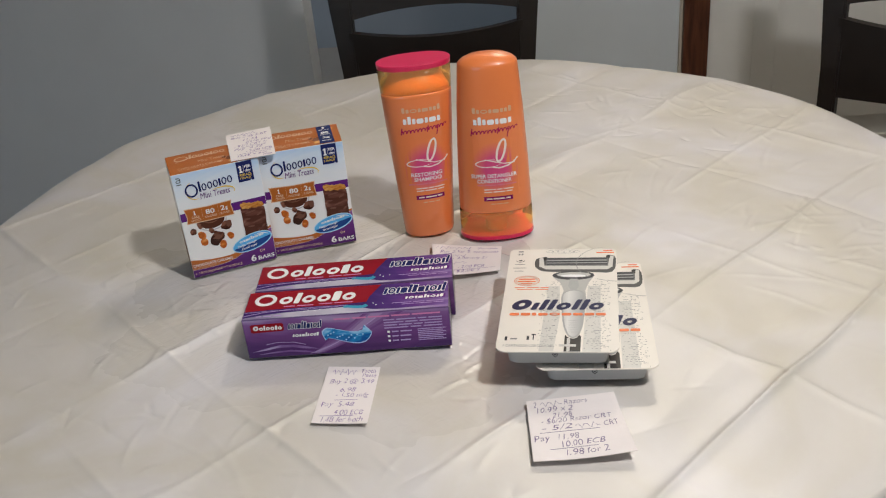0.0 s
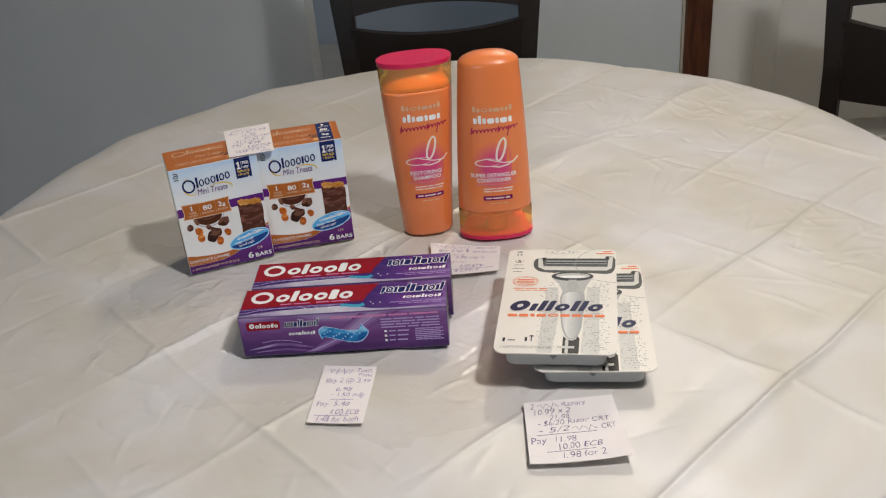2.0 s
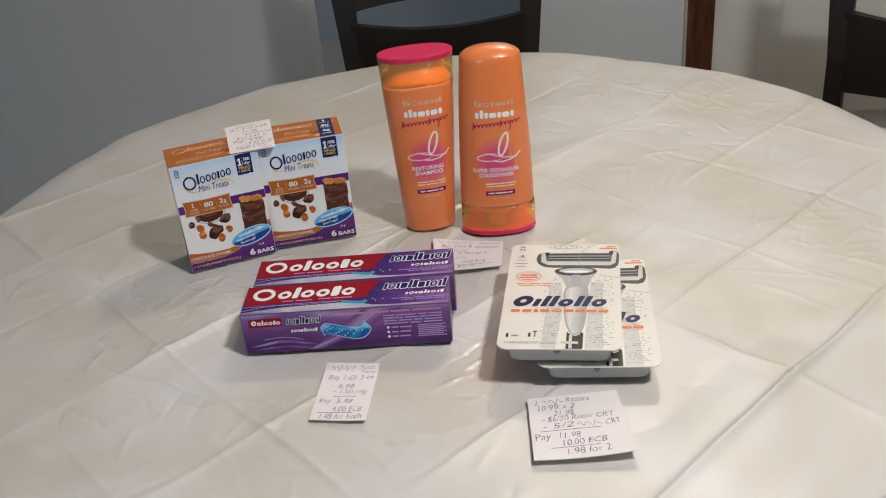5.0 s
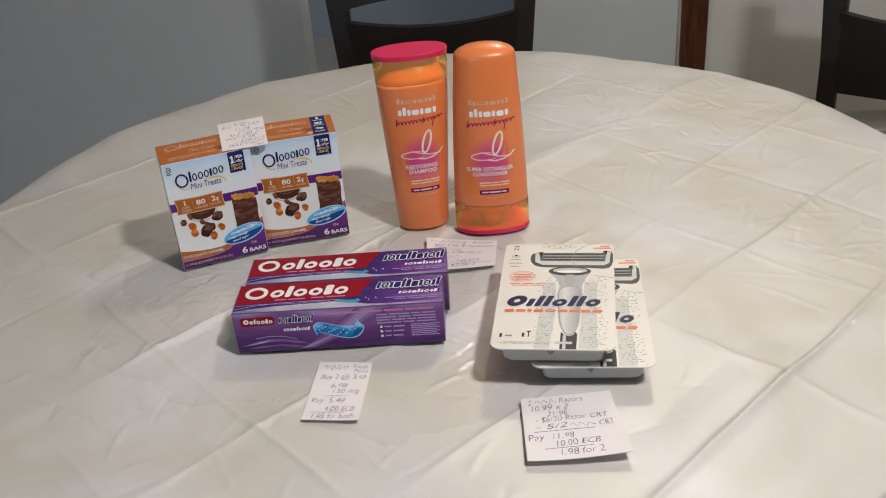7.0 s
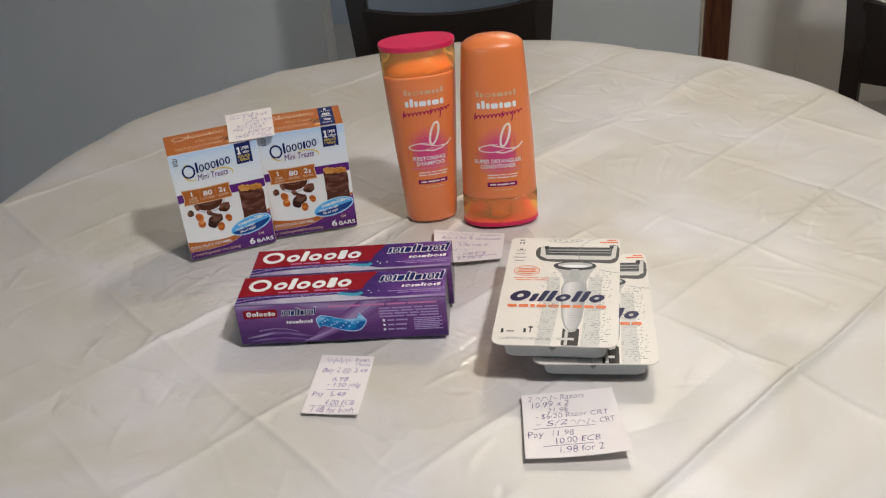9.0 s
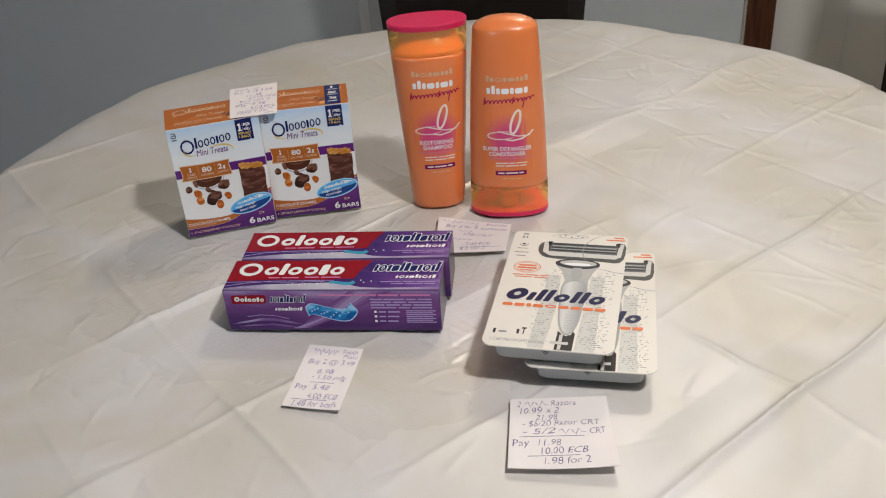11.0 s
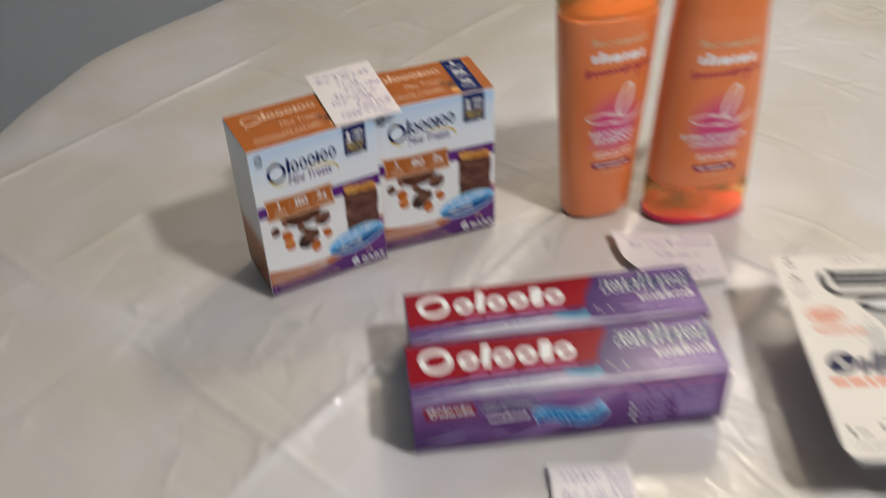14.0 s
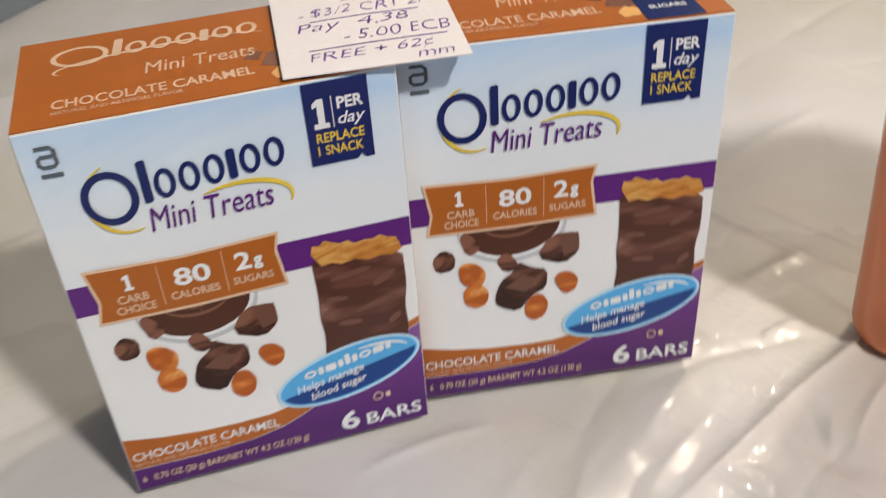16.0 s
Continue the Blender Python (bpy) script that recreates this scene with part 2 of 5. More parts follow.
def box(bm, x0, x1, y0, y1, z0, z1, bevel=0.0, m=None):
    """Adds a block, its edges rounded by bevel, to bm."""
    made = bmesh.ops.create_cube(bm, size=1)["verts"]
    bmesh.ops.transform(bm, verts=made, matrix=Matrix.Translation(((x0 + x1) / 2, (y0 + y1) / 2, (z0 + z1) / 2)) @ Matrix.Diagonal((x1 - x0, y1 - y0, z1 - z0, 1)))
    if bevel:
        edges = list({e for v in made for e in v.link_edges})
        r = bmesh.ops.bevel(bm, geom=edges, offset=bevel, segments=2, affect="EDGES", profile=0.6)
        made = list({v for f in r["faces"] for v in f.verts} | {v for v in made if v.is_valid})
    if m is not None:
        bmesh.ops.transform(bm, verts=made, matrix=m)
    return bm


def block(x0, x1, y0, y1, z0, z1, bevel=0.0):
    return box(bmesh.new(), x0, x1, y0, y1, z0, z1, bevel)


def empty(name, m, label, category, group="", kind=""):
    ob = new(name)
    ob.empty_display_size = 0.02
    ob.matrix_world = m
    return tagged(ob, label, category, group, kind)


def setting(name, bm, material, label, category, smooth=False):
    return tagged(link_mesh(name, bm, material, None, smooth), label, category, "", "structure")


def prism(outline, depth, place):
    """A flat outline of (x, z) pairs, made depth thick along y; place: the pose it is given."""
    bm = bmesh.new()
    front = [bm.verts.new((x, -depth / 2, z)) for x, z in outline]
    back = [bm.verts.new((x, depth / 2, z)) for x, z in outline]
    n = len(outline)
    bm.faces.new(front)
    bm.faces.new(back[::-1])
    for i in range(n):
        bm.faces.new((front[i], back[i], back[(i + 1) % n], front[(i + 1) % n]))
    bmesh.ops.recalc_face_normals(bm, faces=bm.faces)
    bmesh.ops.transform(bm, verts=bm.verts, matrix=place)
    return bm


def loft(sections, power=2.3, steps=48, cap_low=True, cap_high=True, inward=None):
    """Rings (z, rx, ry) joined into a skin; inward: a wall thickness, for an open double wall."""
    bm = bmesh.new()

    def ring(z, rx, ry):
        out = []
        for i in range(steps):
            a = 2 * math.pi * i / steps
            c, s = math.cos(a), math.sin(a)
            out.append(bm.verts.new((rx * math.copysign(abs(c) ** (2 / power), c), ry * math.copysign(abs(s) ** (2 / power), s), z)))
        return out
    rings = [ring(*s) for s in sections]
    if inward:
        rings += [ring(z, rx - inward, ry - inward) for z, rx, ry in reversed(sections)]
        rings.append(rings[0])
    for a, b in zip(rings, rings[1:]):
        for i in range(steps):
            j = (i + 1) % steps
            bm.faces.new((a[i], a[j], b[j], b[i]))
    if not inward:
        if cap_low:
            bm.faces.new(rings[0][::-1])
        if cap_high:
            bm.faces.new(rings[-1])
    bmesh.ops.recalc_face_normals(bm, faces=bm.faces)
    return bm


# Prints lie on a panel: millimetres (u, v) on a face, layer by layer of ink.
LAYER = 0.00006
LOOSE = ("small_print", "coral_print", "top_caramel", "top_chocolate", "sparkle", "bullet_print", "headline", "cut_face", "blade", "blade_gleam", "razor_end", "grey_column", "grip_line_", "gel_bubble")


MARKS = ("word_mark", "range_mark", "range_mark_glow", "variant_mark", "seal_mark", "maker_mark", "top_word_mark", "pen_stroke", "stamp", "kosher_mark", "cream_swirl", "yellow_swoosh", "hook_picture", "banner_rule", "coating_gleam")


def glyphs(shapes):
    """Shapes that touch at a corner, gathered glyph by glyph."""
    found = []
    for sh in shapes:
        keys = {(round(u, 4), round(v, 4)) for u, v in sh}
        same = [g for g in found if g[0] & keys]
        for g in same:
            found.remove(g)
            keys |= g[0]
        found.append((keys, [q for g in same for q in g[1]] + [sh]))
    return [g[1] for g in found]


def print_shapes(name, panel, layer, shapes, material, parent, wrap=None, label=""):
    if name in LOOSE and len(shapes) > 1:
        return [print_shapes(name, panel, layer, [s], material, parent, wrap, label) for s in shapes][0]
    if name in MARKS:
        groups = glyphs(shapes)
        if len(groups) > 1:
            return [print_shapes(name, panel, layer, g, material, parent, wrap, label) for g in groups][0]
    bm = bmesh.new()
    for s in shapes:
        vs = [bm.verts.new((u / 1000, v / 1000, layer * LAYER)) for u, v in s]
        bm.faces.new(vs)
    for f in bm.faces:
        if f.normal.z < 0:
            f.normal_flip()
    bm.normal_update()
    for f in bm.faces:
        if f.normal.z < 0:
            f.normal_flip()
    settle(bm, panel, wrap)
    return part(name, bm, material, parent, label)


def settle(bm, panel, wrap):
    if wrap:
        bmesh.ops.triangulate(bm, faces=bm.faces)
        for _ in range(2):
            long = [e for e in bm.edges if abs(e.verts[0].co.x - e.verts[1].co.x) > 0.006]
            if long:
                bmesh.ops.subdivide_edges(bm, edges=long, cuts=2)
        bmesh.ops.triangulate(bm, faces=bm.faces)
        for v in bm.verts:
            v.co = wrap(v.co.x, v.co.y, v.co.z)
    else:
        bmesh.ops.transform(bm, verts=bm.verts, matrix=panel)


def write(name, panel, layer, text, u, v, width, height, material, parent, bold=0.0, shear=0.0, turn=0.0, wrap=None, label="", hand=0):
    """Letters of the built-in font, their box width x height mm with its lower left corner at (u, v)."""
    curve = bpy.data.curves.new(name, "FONT")
    curve.body, curve.size, curve.shear, curve.offset, curve.resolution_u = text, 1.0, shear, bold, 3
    tmp = bpy.data.objects.new(name, curve)
    me = bpy.data.meshes.new_from_object(tmp)
    bpy.data.objects.remove(tmp)
    bpy.data.curves.remove(curve)
    bm = bmesh.new()
    bm.from_mesh(me)
    bpy.data.meshes.remove(me)
    xs, ys = [q.co.x for q in bm.verts], [q.co.y for q in bm.verts]
    x0, y0, sx, sy = min(xs), min(ys), max(xs) - min(xs), max(ys) - min(ys)
    c, s = math.cos(radians(turn)), math.sin(radians(turn))
    for q in bm.verts:
        a, b = (q.co.x - x0) / sx * width, (q.co.y - y0) / sy * height
        if hand:
            k, e = 1.1 / height, Vector((a, b, 0))
            a += 0.12 * height * noise.noise((e.x * k, e.y * k, hand)) + 0.05 * height * noise.noise((e.x * k * 3, e.y * k * 3, hand + 5))
            b += 0.15 * height * noise.noise((e.x * k * 0.9, e.y * k * 0.9, hand + 9)) + 0.05 * height * noise.noise((e.x * k * 3, e.y * k * 3, hand + 14))
        q.co = ((u + a * c - b * s) / 1000, (v + a * s + b * c) / 1000, layer * LAYER)
    settle(bm, panel, wrap)
    return part(name, bm, material, parent, label)


def rect(u0, u1, v0, v1, slant=0.0):
    return [(u0, v0), (u1, v0), (u1 + slant, v1), (u0 + slant, v1)]


def ellipse(cu, cv, a, b, turn=0.0, start=0.0, end=360.0, n=40):
    c, s = math.cos(radians(turn)), math.sin(radians(turn))
    out = []
    for i in range(n):
        w = radians(start + (end - start) * i / (n if end - start >= 360 else n - 1))
        x, y = a * math.cos(w), b * math.sin(w)
        out.append((cu + x * c - y * s, cv + x * s + y * c))
    return out


def ring_strip(cu, cv, a, b, wide, turn=0.0, start=0.0, end=360.0, n=28):
    """An arc drawn with a pen: quads between two ellipses, thinning at open ends."""
    shapes, c, s, last = [], math.cos(radians(turn)), math.sin(radians(turn)), None
    for i in range(n + 1):
        f = i / n
        w = radians(start + (end - start) * f)
        t = wide if end - start >= 360 else wide * (0.25 + 0.75 * math.sin(math.pi * f))
        ends = []
        for k in (-0.5, 0.5):
            x, y = (a + k * t) * math.cos(w), (b + k * t) * math.sin(w)
            ends.append((cu + x * c - y * s, cv + x * s + y * c))
        if last:
            shapes.append([last[0], last[1], ends[1], ends[0]])
        last = ends
    return shapes


def stroke(points, wide):
    """A drawn line through points, as quads."""
    shapes, sides = [], []
    for i, (x, y) in enumerate(points):
        x0, y0 = points[max(0, i - 1)]
        x1, y1 = points[min(len(points) - 1, i + 1)]
        d = math.hypot(x1 - x0, y1 - y0) or 1
        nx, ny = -(y1 - y0) / d * wide / 2, (x1 - x0) / d * wide / 2
        sides.append(((x + nx, y + ny), (x - nx, y - ny)))
    for a, b in zip(sides, sides[1:]):
        shapes.append([a[0], a[1], b[1], b[0]])
    return shapes


def emblem(pattern, u, v, width, height, slant=0.0, pen=0.24):
    """A word-mark as plain shapes: discs, rings, bars and blocks in a row, with no letters."""
    sizes = {"o": 1.0, "l": 0.42, "i": 0.42, "b": 0.9, "D": 1.35, "d": 0.85, "t": 0.6}
    gap = 0.16
    unit = width / (sum(sizes[k] for k in pattern) + gap * (len(pattern) - 1))
    xh, out, at = height * 0.7, [], 0.0
    for k in pattern:
        w = sizes[k] * unit
        if k in "oD":
            h = height if k == "D" else xh
            t = min(w, h) * pen
            out += ring_strip(at + w / 2, h / 2, w / 2 - t / 2, h / 2 - t / 2, t, n=20)
        elif k == "d":
            out.append(ellipse(at + w / 2, xh / 2, w / 2, xh / 2, n=20))
        else:
            h = {"l": height, "i": xh, "b": xh * 0.92, "t": height * 0.9}[k]
            r = min(w, h) * 0.2
            out.append([(at + r, 0), (at + w - r, 0), (at + w, r), (at + w, h - r), (at + w - r, h), (at + r, h), (at, h - r), (at, r)])
        at += w + gap * unit
    return [[(u + x + slant * y, v + y) for x, y in s] for s in out]


def tilt(shapes, cu, cv, degrees):
    c, q = math.cos(radians(degrees)), math.sin(radians(degrees))
    return [[(cu + (u - cu) * c - (v - cv) * q, cv + (u - cu) * q + (v - cv) * c) for u, v in sh] for sh in shapes]


def swell(shapes, by):
    """Each shape grown by a margin round its own middle."""
    out = []
    for sh in shapes:
        cu, cv = sum(u for u, v in sh) / len(sh), sum(v for u, v in sh) / len(sh)
        du, dv = max(abs(u - cu) for u, v in sh), max(abs(v - cv) for u, v in sh)
        out.append([(cu + (u - cu) * (1 + by / du), cv + (v - cv) * (1 + by / dv)) for u, v in sh])
    return out


def bars(u, v, width, height, words=(3, 5, 4), gap=1.0):
    """A line of unreadable print: one bar a word."""
    total = sum(words) + gap * (len(words) - 1) * 0.8
    out, at = [], 0.0
    for w in words:
        out.append(rect(u + at / total * width, u + (at + w) / total * width, v, v + height))
        at += w + gap * 0.8
    return out


def worn(outline, times):
    """An outline with its corners cut off, again and again, until they are round."""
    for _ in range(times):
        outline = [(a[0] * k + b[0] * (1 - k), a[1] * k + b[1] * (1 - k)) for a, b in zip(outline, outline[1:] + outline[:1]) for k in (0.78, 0.22)]
    return outline


def one(u, v, h):
    """The figure 1 with a flag and a foot, centred at u."""
    k = h / 8.6
    return [(u + a * k, v + b * k) for a, b in ((-2.1, 0), (2.1, 0), (2.1, 1.5), (1.0, 1.5), (1.0, 8.6), (-0.6, 8.6), (-2.1, 7.4), (-2.1, 5.9), (-0.9, 6.6), (-0.9, 1.5), (-2.1, 1.5))]


def front_panel(w, d):
    """(u, v, n) in metres on a carton's front, u from its left edge, v from its base."""
    return Matrix(((1, 0, 0, -w / 2), (0, 0, -1, -d / 2), (0, 1, 0, 0), (0, 0, 0, 1)))


def top_panel(w, d, h):
    return Matrix(((1, 0, 0, -w / 2), (0, 1, 0, -d / 2), (0, 0, 1, h), (0, 0, 0, 1)))


def side_panel(w, d):
    """The left-hand end, u running from the back to the front."""
    return Matrix(((0, 0, -1, -w / 2), (-1, 0, 0, d / 2), (0, 1, 0, 0), (0, 0, 0, 1)))


def right_panel(w, d):
    return Matrix(((0, 0, 1, w / 2), (1, 0, 0, -d / 2), (0, 1, 0, 0), (0, 0, 0, 1)))


# ---- the room ----
H_ROOM = 2.45
setting("floor", block(-2.6, 2.9, -2.6, 4.6, -0.06, 0.0), FLOOR, "brown wood-look floor under the round table", "floor")
setting("ceiling", block(-2.6, 2.9, -2.6, 4.6, H_ROOM, H_ROOM + 0.1), CEILING, "plain unseen ceiling over the dining area, greyed to cut bounced light", "ceiling")
setting("wall_left", block(-2.6, -2.45, -2.6, 4.6, 0, H_ROOM), WALL_UNSEEN, "plain unseen wall beside the table, darkened to cut bounced light", "wall")
setting("wall_right", block(2.75, 2.9, -2.6, 4.6, 0, H_ROOM), WALL_UNSEEN, "plain unseen wall behind the side chair, darkened to cut bounced light", "wall")
setting("wall_hall", block(-2.45, 2.75, 4.45, 4.6, 0, H_ROOM), WALL_HALL, "hall wall, its shade put into a darker blue-grey", "wall")
setting("wall_back_left", block(-2.45, -0.293, 2.6, 2.74, 0, H_ROOM), WALL, "greige painted wall ending at a hall opening", "wall")
setting("wall_back_middle", block(0.287, 0.712, 2.6, 2.74, 0, H_ROOM), WALL_PALE, "pale grey-white wall beside the door casing", "wall")
setting("wall_back_right", block(1.645, 2.75, 2.6, 2.74, 0, H_ROOM), WALL, "beige painted wall beyond the white door", "wall")
setting("wall_over_door", block(0.712, 1.645, 2.6, 2.74, 2.05, H_ROOM), WALL_PALE, "painted wall over the white door", "wall")
setting("wall_over_opening", block(-0.293, 0.287, 2.6, 2.74, 2.10, H_ROOM), WALL, "painted wall over the hall opening", "wall")
rear = bmesh.new()
for x0, x1, z0, z1 in ((-2.45, -1.9, 0, H_ROOM), (-0.5, 2.75, 0, H_ROOM), (-1.9, -0.5, 0, 0.8), (-1.9, -0.5, 2.1, H_ROOM)):
    box(rear, x0, x1, -2.6, -2.45, z0, z1)
setting("wall_rear", rear, WALL_UNSEEN, "painted wall with a daylight window behind the viewer", "wall")
window = empty("window_1", pose(-1.2, -2.5, 0.8), "white-framed daylight window with two panes", "window", kind="structure")
for x0, x1, z0, z1 in ((-0.7, -0.64, 0, 1.3), (0.64, 0.7, 0, 1.3), (-0.64, 0.64, 0, 0.06), (-0.64, 0.64, 1.24, 1.3), (-0.03, 0.03, 0.06, 1.24)):
    part("window_frame", block(x0, x1, -0.03, 0.03, z0, z1, 0.004), DOOR_WHITE, window)
glass = clear_plastic("window_glass", (1, 1, 1), 0.02, 1.0)
for x0, x1 in ((-0.64, -0.03), (0.03, 0.64)):
    part("pane", block(x0, x1, -0.004, 0.004, 0.06, 1.24), glass, window).visible_shadow = False

casing = empty("trim", pose(0.754, 2.6, 0), "dark stained wooden door casing with its lit edge coloured cream", "trim", kind="structure")
part("casing_board", block(-0.0345, 0.0345, -0.024, 0.05, 0, 2.05, 0.004), CASING, casing)
part("casing_edge", block(-0.0415, -0.035, -0.014, 0.05, 0, 2.05, 0.002), LIT_EDGE, casing, "casing edge bead, the light on it put into a cream colour")

door = empty("door_1", pose(1.215, 2.64, 0), "white painted panel door with moulded stiles", "door", kind="structure")
part("slab", block(-0.42, 0.42, -0.01, 0.03, 0.01, 2.04, 0.003), DOOR_WHITE, door)
for x0, x1, z0, z1 in ((-0.42, -0.295, 0.01, 2.04), (0.295, 0.42, 0.01, 2.04), (-0.295, 0.295, 0.01, 0.16), (-0.295, 0.295, 0.95, 1.08), (-0.295, 0.295, 1.92, 2.04)):
    part("stile", block(x0, x1, -0.026, -0.0105, z0, z1, 0.003), DOOR_WHITE, door)
for z0, z1 in ((0.16, 0.95), (1.08, 1.92)):
    part("moulding", prism([(-0.2949, z0), (-0.2949, z1), (-0.2352, z1 - 0.05), (-0.2352, z0 + 0.05)], 0.012, pose(0, -0.017, 0)), DOOR_WHITE, door)
    part("moulding", prism([(0.2948, z0), (0.2948, z1), (0.2365, z1 - 0.05), (0.2365, z0 + 0.05)], 0.012, pose(0, -0.017, 0)), DOOR_WHITE, door)
    part("raised_panel", block(-0.235, 0.235, -0.022, -0.0105, z0 + 0.06, z1 - 0.06, 0.004), DOOR_WHITE, door)

lamp = empty("pendant_light", pose(0.68, 0.29, 2.45), "metal pendant light hanging from the ceiling near the table", "light")
part("canopy", loft([(-0.03, 0.05, 0.05), (-0.02, 0.07, 0.07), (0, 0.07, 0.07)], 2.0), METAL, lamp)
part("cord", loft([(-0.13, 0.004, 0.004), (-0.03, 0.004, 0.004)], 2.0, 12), METAL, lamp)
part("socket", loft([(-0.16, 0.03, 0.03), (-0.13, 0.02, 0.02)], 2.0, 24), METAL, lamp)
# Dome added out of view: cuts bounce off the ceiling and light on the walls.
part("shade", loft([(-0.418, 0.155, 0.155), (-0.35, 0.150, 0.150), (-0.25, 0.11, 0.11), (-0.16, 0.034, 0.034)], 2.0, 48, inward=0.003), ENAMEL, lamp, "unseen dark dome added to block the bulb's upward and wallward light", True)

lamp = empty("ceiling_light", pose(0.60, 2.08, 2.45), "bare-bulb metal ceiling light behind the table", "light")
part("canopy", loft([(-0.05, 0.03, 0.03), (-0.02, 0.08, 0.08), (0, 0.085, 0.085)], 2.0), METAL, lamp)
part("socket", loft([(-0.085, 0.018, 0.018), (-0.05, 0.02, 0.02)], 2.0, 24), METAL, lamp)


# ---- chairs ----
def arc_outline(x0, x1, z_low, z_high, low_mid, high_mid, n=16):
    """A rail whose lower and upper edges bow by low_mid and high_mid at the middle."""
    up = [(x0 + (x1 - x0) * i / n, z_high + high_mid * (1 - (2 * i / n - 1) ** 2)) for i in range(n + 1)]
    low = [(x0 + (x1 - x0) * i / n, z_low + low_mid * (1 - (2 * i / n - 1) ** 2)) for i in range(n, -1, -1)]
    return up + low


def dining_chair(m, label):
    """Origin on the floor under the middle of the backrest; it faces -y."""
    c = empty("dining_chair", m, label, "chair", "chairs round the table")
    for side in (-1, 1):
        bm = bmesh.new()
        keys = [(0.0, 0.035, 0.036, 0.160, 0.192), (0.44, 0.0, 0.038, 0.161, 0.193), (0.64, 0.006, 0.037, 0.163, 0.196), (0.78, 0.024, 0.034, 0.165, 0.209), (0.98, 0.070, 0.030, 0.166, 0.226)]
        rings = []
        for z, y, d, inner, outer in keys:
            x0, x1 = sorted((side * inner, side * outer))
            rings.append([bm.verts.new(v) for v in ((x0, y - d / 2, z), (x1, y - d / 2, z), (x1, y + d / 2, z), (x0, y + d / 2, z))])
        for a, b in zip(rings, rings[1:]):
            for i in range(4):
                bm.faces.new((a[i], a[(i + 1) % 4], b[(i + 1) % 4], b[i]))
        bm.faces.new(rings[0][::-1])
        bm.faces.new(rings[-1])
        bmesh.ops.bevel(bm, geom=[e for e in bm.edges if abs(e.verts[0].co.z - e.verts[1].co.z) > 0.1], offset=0.004, segments=2, affect="EDGES")
        part("back_post", bm, DARK_WOOD, c)
        part("front_leg", block(side * 0.185 - 0.019, side * 0.185 + 0.019, -0.44, -0.402, 0, 0.42, 0.004), DARK_WOOD, c)
        part("side_rail", block(side * 0.185 - 0.011, side * 0.185 + 0.011, -0.402, -0.02, 0.37, 0.43, 0.003), DARK_WOOD, c)
    part("lower_slat", prism(arc_outline(-0.175, 0.175, 0.580, 0.732, -0.004, -0.020), 0.020, pose(0, 0.008, 0)), DARK_WOOD, c)
    part("top_rail", prism(arc_outline(-0.175, 0.175, 0.750, 0.95, 0.020, 0.02), 0.022, pose(0, 0.020, 0) @ pose(0, 0, 0.75, -12) @ pose(0, 0, -0.75)), DARK_WOOD, c)
    part("front_rail", block(-0.166, 0.166, -0.43, -0.41, 0.37, 0.43, 0.003), DARK_WOOD, c)
    part("back_rail", block(-0.175, 0.175, -0.012, 0.012, 0.37, 0.43, 0.003), DARK_WOOD, c)
    part("seat", block(-0.21, 0.21, -0.455, -0.022, 0.432, 0.462, 0.012), DARK_WOOD, c)
    return c


SIZE = Matrix.Diagonal((1.03, 1.0, 1.028, 1.0))
dining_chair(pose(0.076, 2.0, 0, 0, 0, 0) @ SIZE, "espresso-stained wooden dining chair with curved back slats")
dining_chair(pose(0.995, 1.745, 0, 0, 0, -31) @ SIZE, "espresso-stained wooden dining chair turned towards the table")

# ---- table and cloth ----
TX, TY, TR, TZ = 0.102, 1.149, 0.624, 0.750
table = empty("round_table", pose(TX, TY, 0), "round pedestal dining table under a cream cloth", "table")
part("tabletop", loft([(0.705, 0.600, 0.600), (0.71, 0.610, 0.610), (0.724, 0.610, 0.610), (0.729, 0.605, 0.605)], 2.0, 64), WOOD_LEG, table)
part("pedestal", loft([(0.12, 0.09, 0.09), (0.2, 0.055, 0.055), (0.5, 0.07, 0.07), (0.65, 0.05, 0.05), (0.705, 0.12, 0.12)], 2.0, 24), WOOD_LEG, table, smooth=True)
for k in range(4):
    bm = prism([(0.02, 0.10), (0.36, 0.0), (0.40, 0.0), (0.40, 0.04), (0.04, 0.20)], 0.06, pose(0, 0, 0, 0, 0, 45 + 90 * k))
    part("foot", bm, WOOD_LEG, table)

FOLD_A, FOLD_B = (-0.690, 0.724), (0.724, 0.690)
FOLDS_A = ((0.122, -0.6), (0.269, 2.9), (0.420, 1.2), (0.579, 0.9), (0.759, 2.1), (0.940, -0.9), (1.06, 0.6), (1.216, 1.0))
FOLDS_B = ((0.322, 0.8), (0.460, 1.2), (0.652, -0.4), (0.827, 1.0), (1.0, 0.5), (1.17, -0.6), (1.34, 0.6))
RUMPLES = ((-0.15, 0.955, 0.050, 26), (-0.42, 1.02, 0.06, 16), (0.50, 1.44, 0.10, 22), (0.55, 1.03, 0.06, 10), (0.28, 1.48, 0.12, 22), (-0.03, 1.02, 0.06, 22), (-0.12, 0.66, 0.08, 14), (-0.2, 1.5, 0.1, 14), (0.11, 0.83, 0.03, 8), (-0.1, 1.0, 0.05, 14), (-0.25, 0.78, 0.10, 16), (-0.33, 0.92, 0.07, 12), (0.05, 0.63, 0.09, 12), (0.06, 1.0, 0.05, 12))


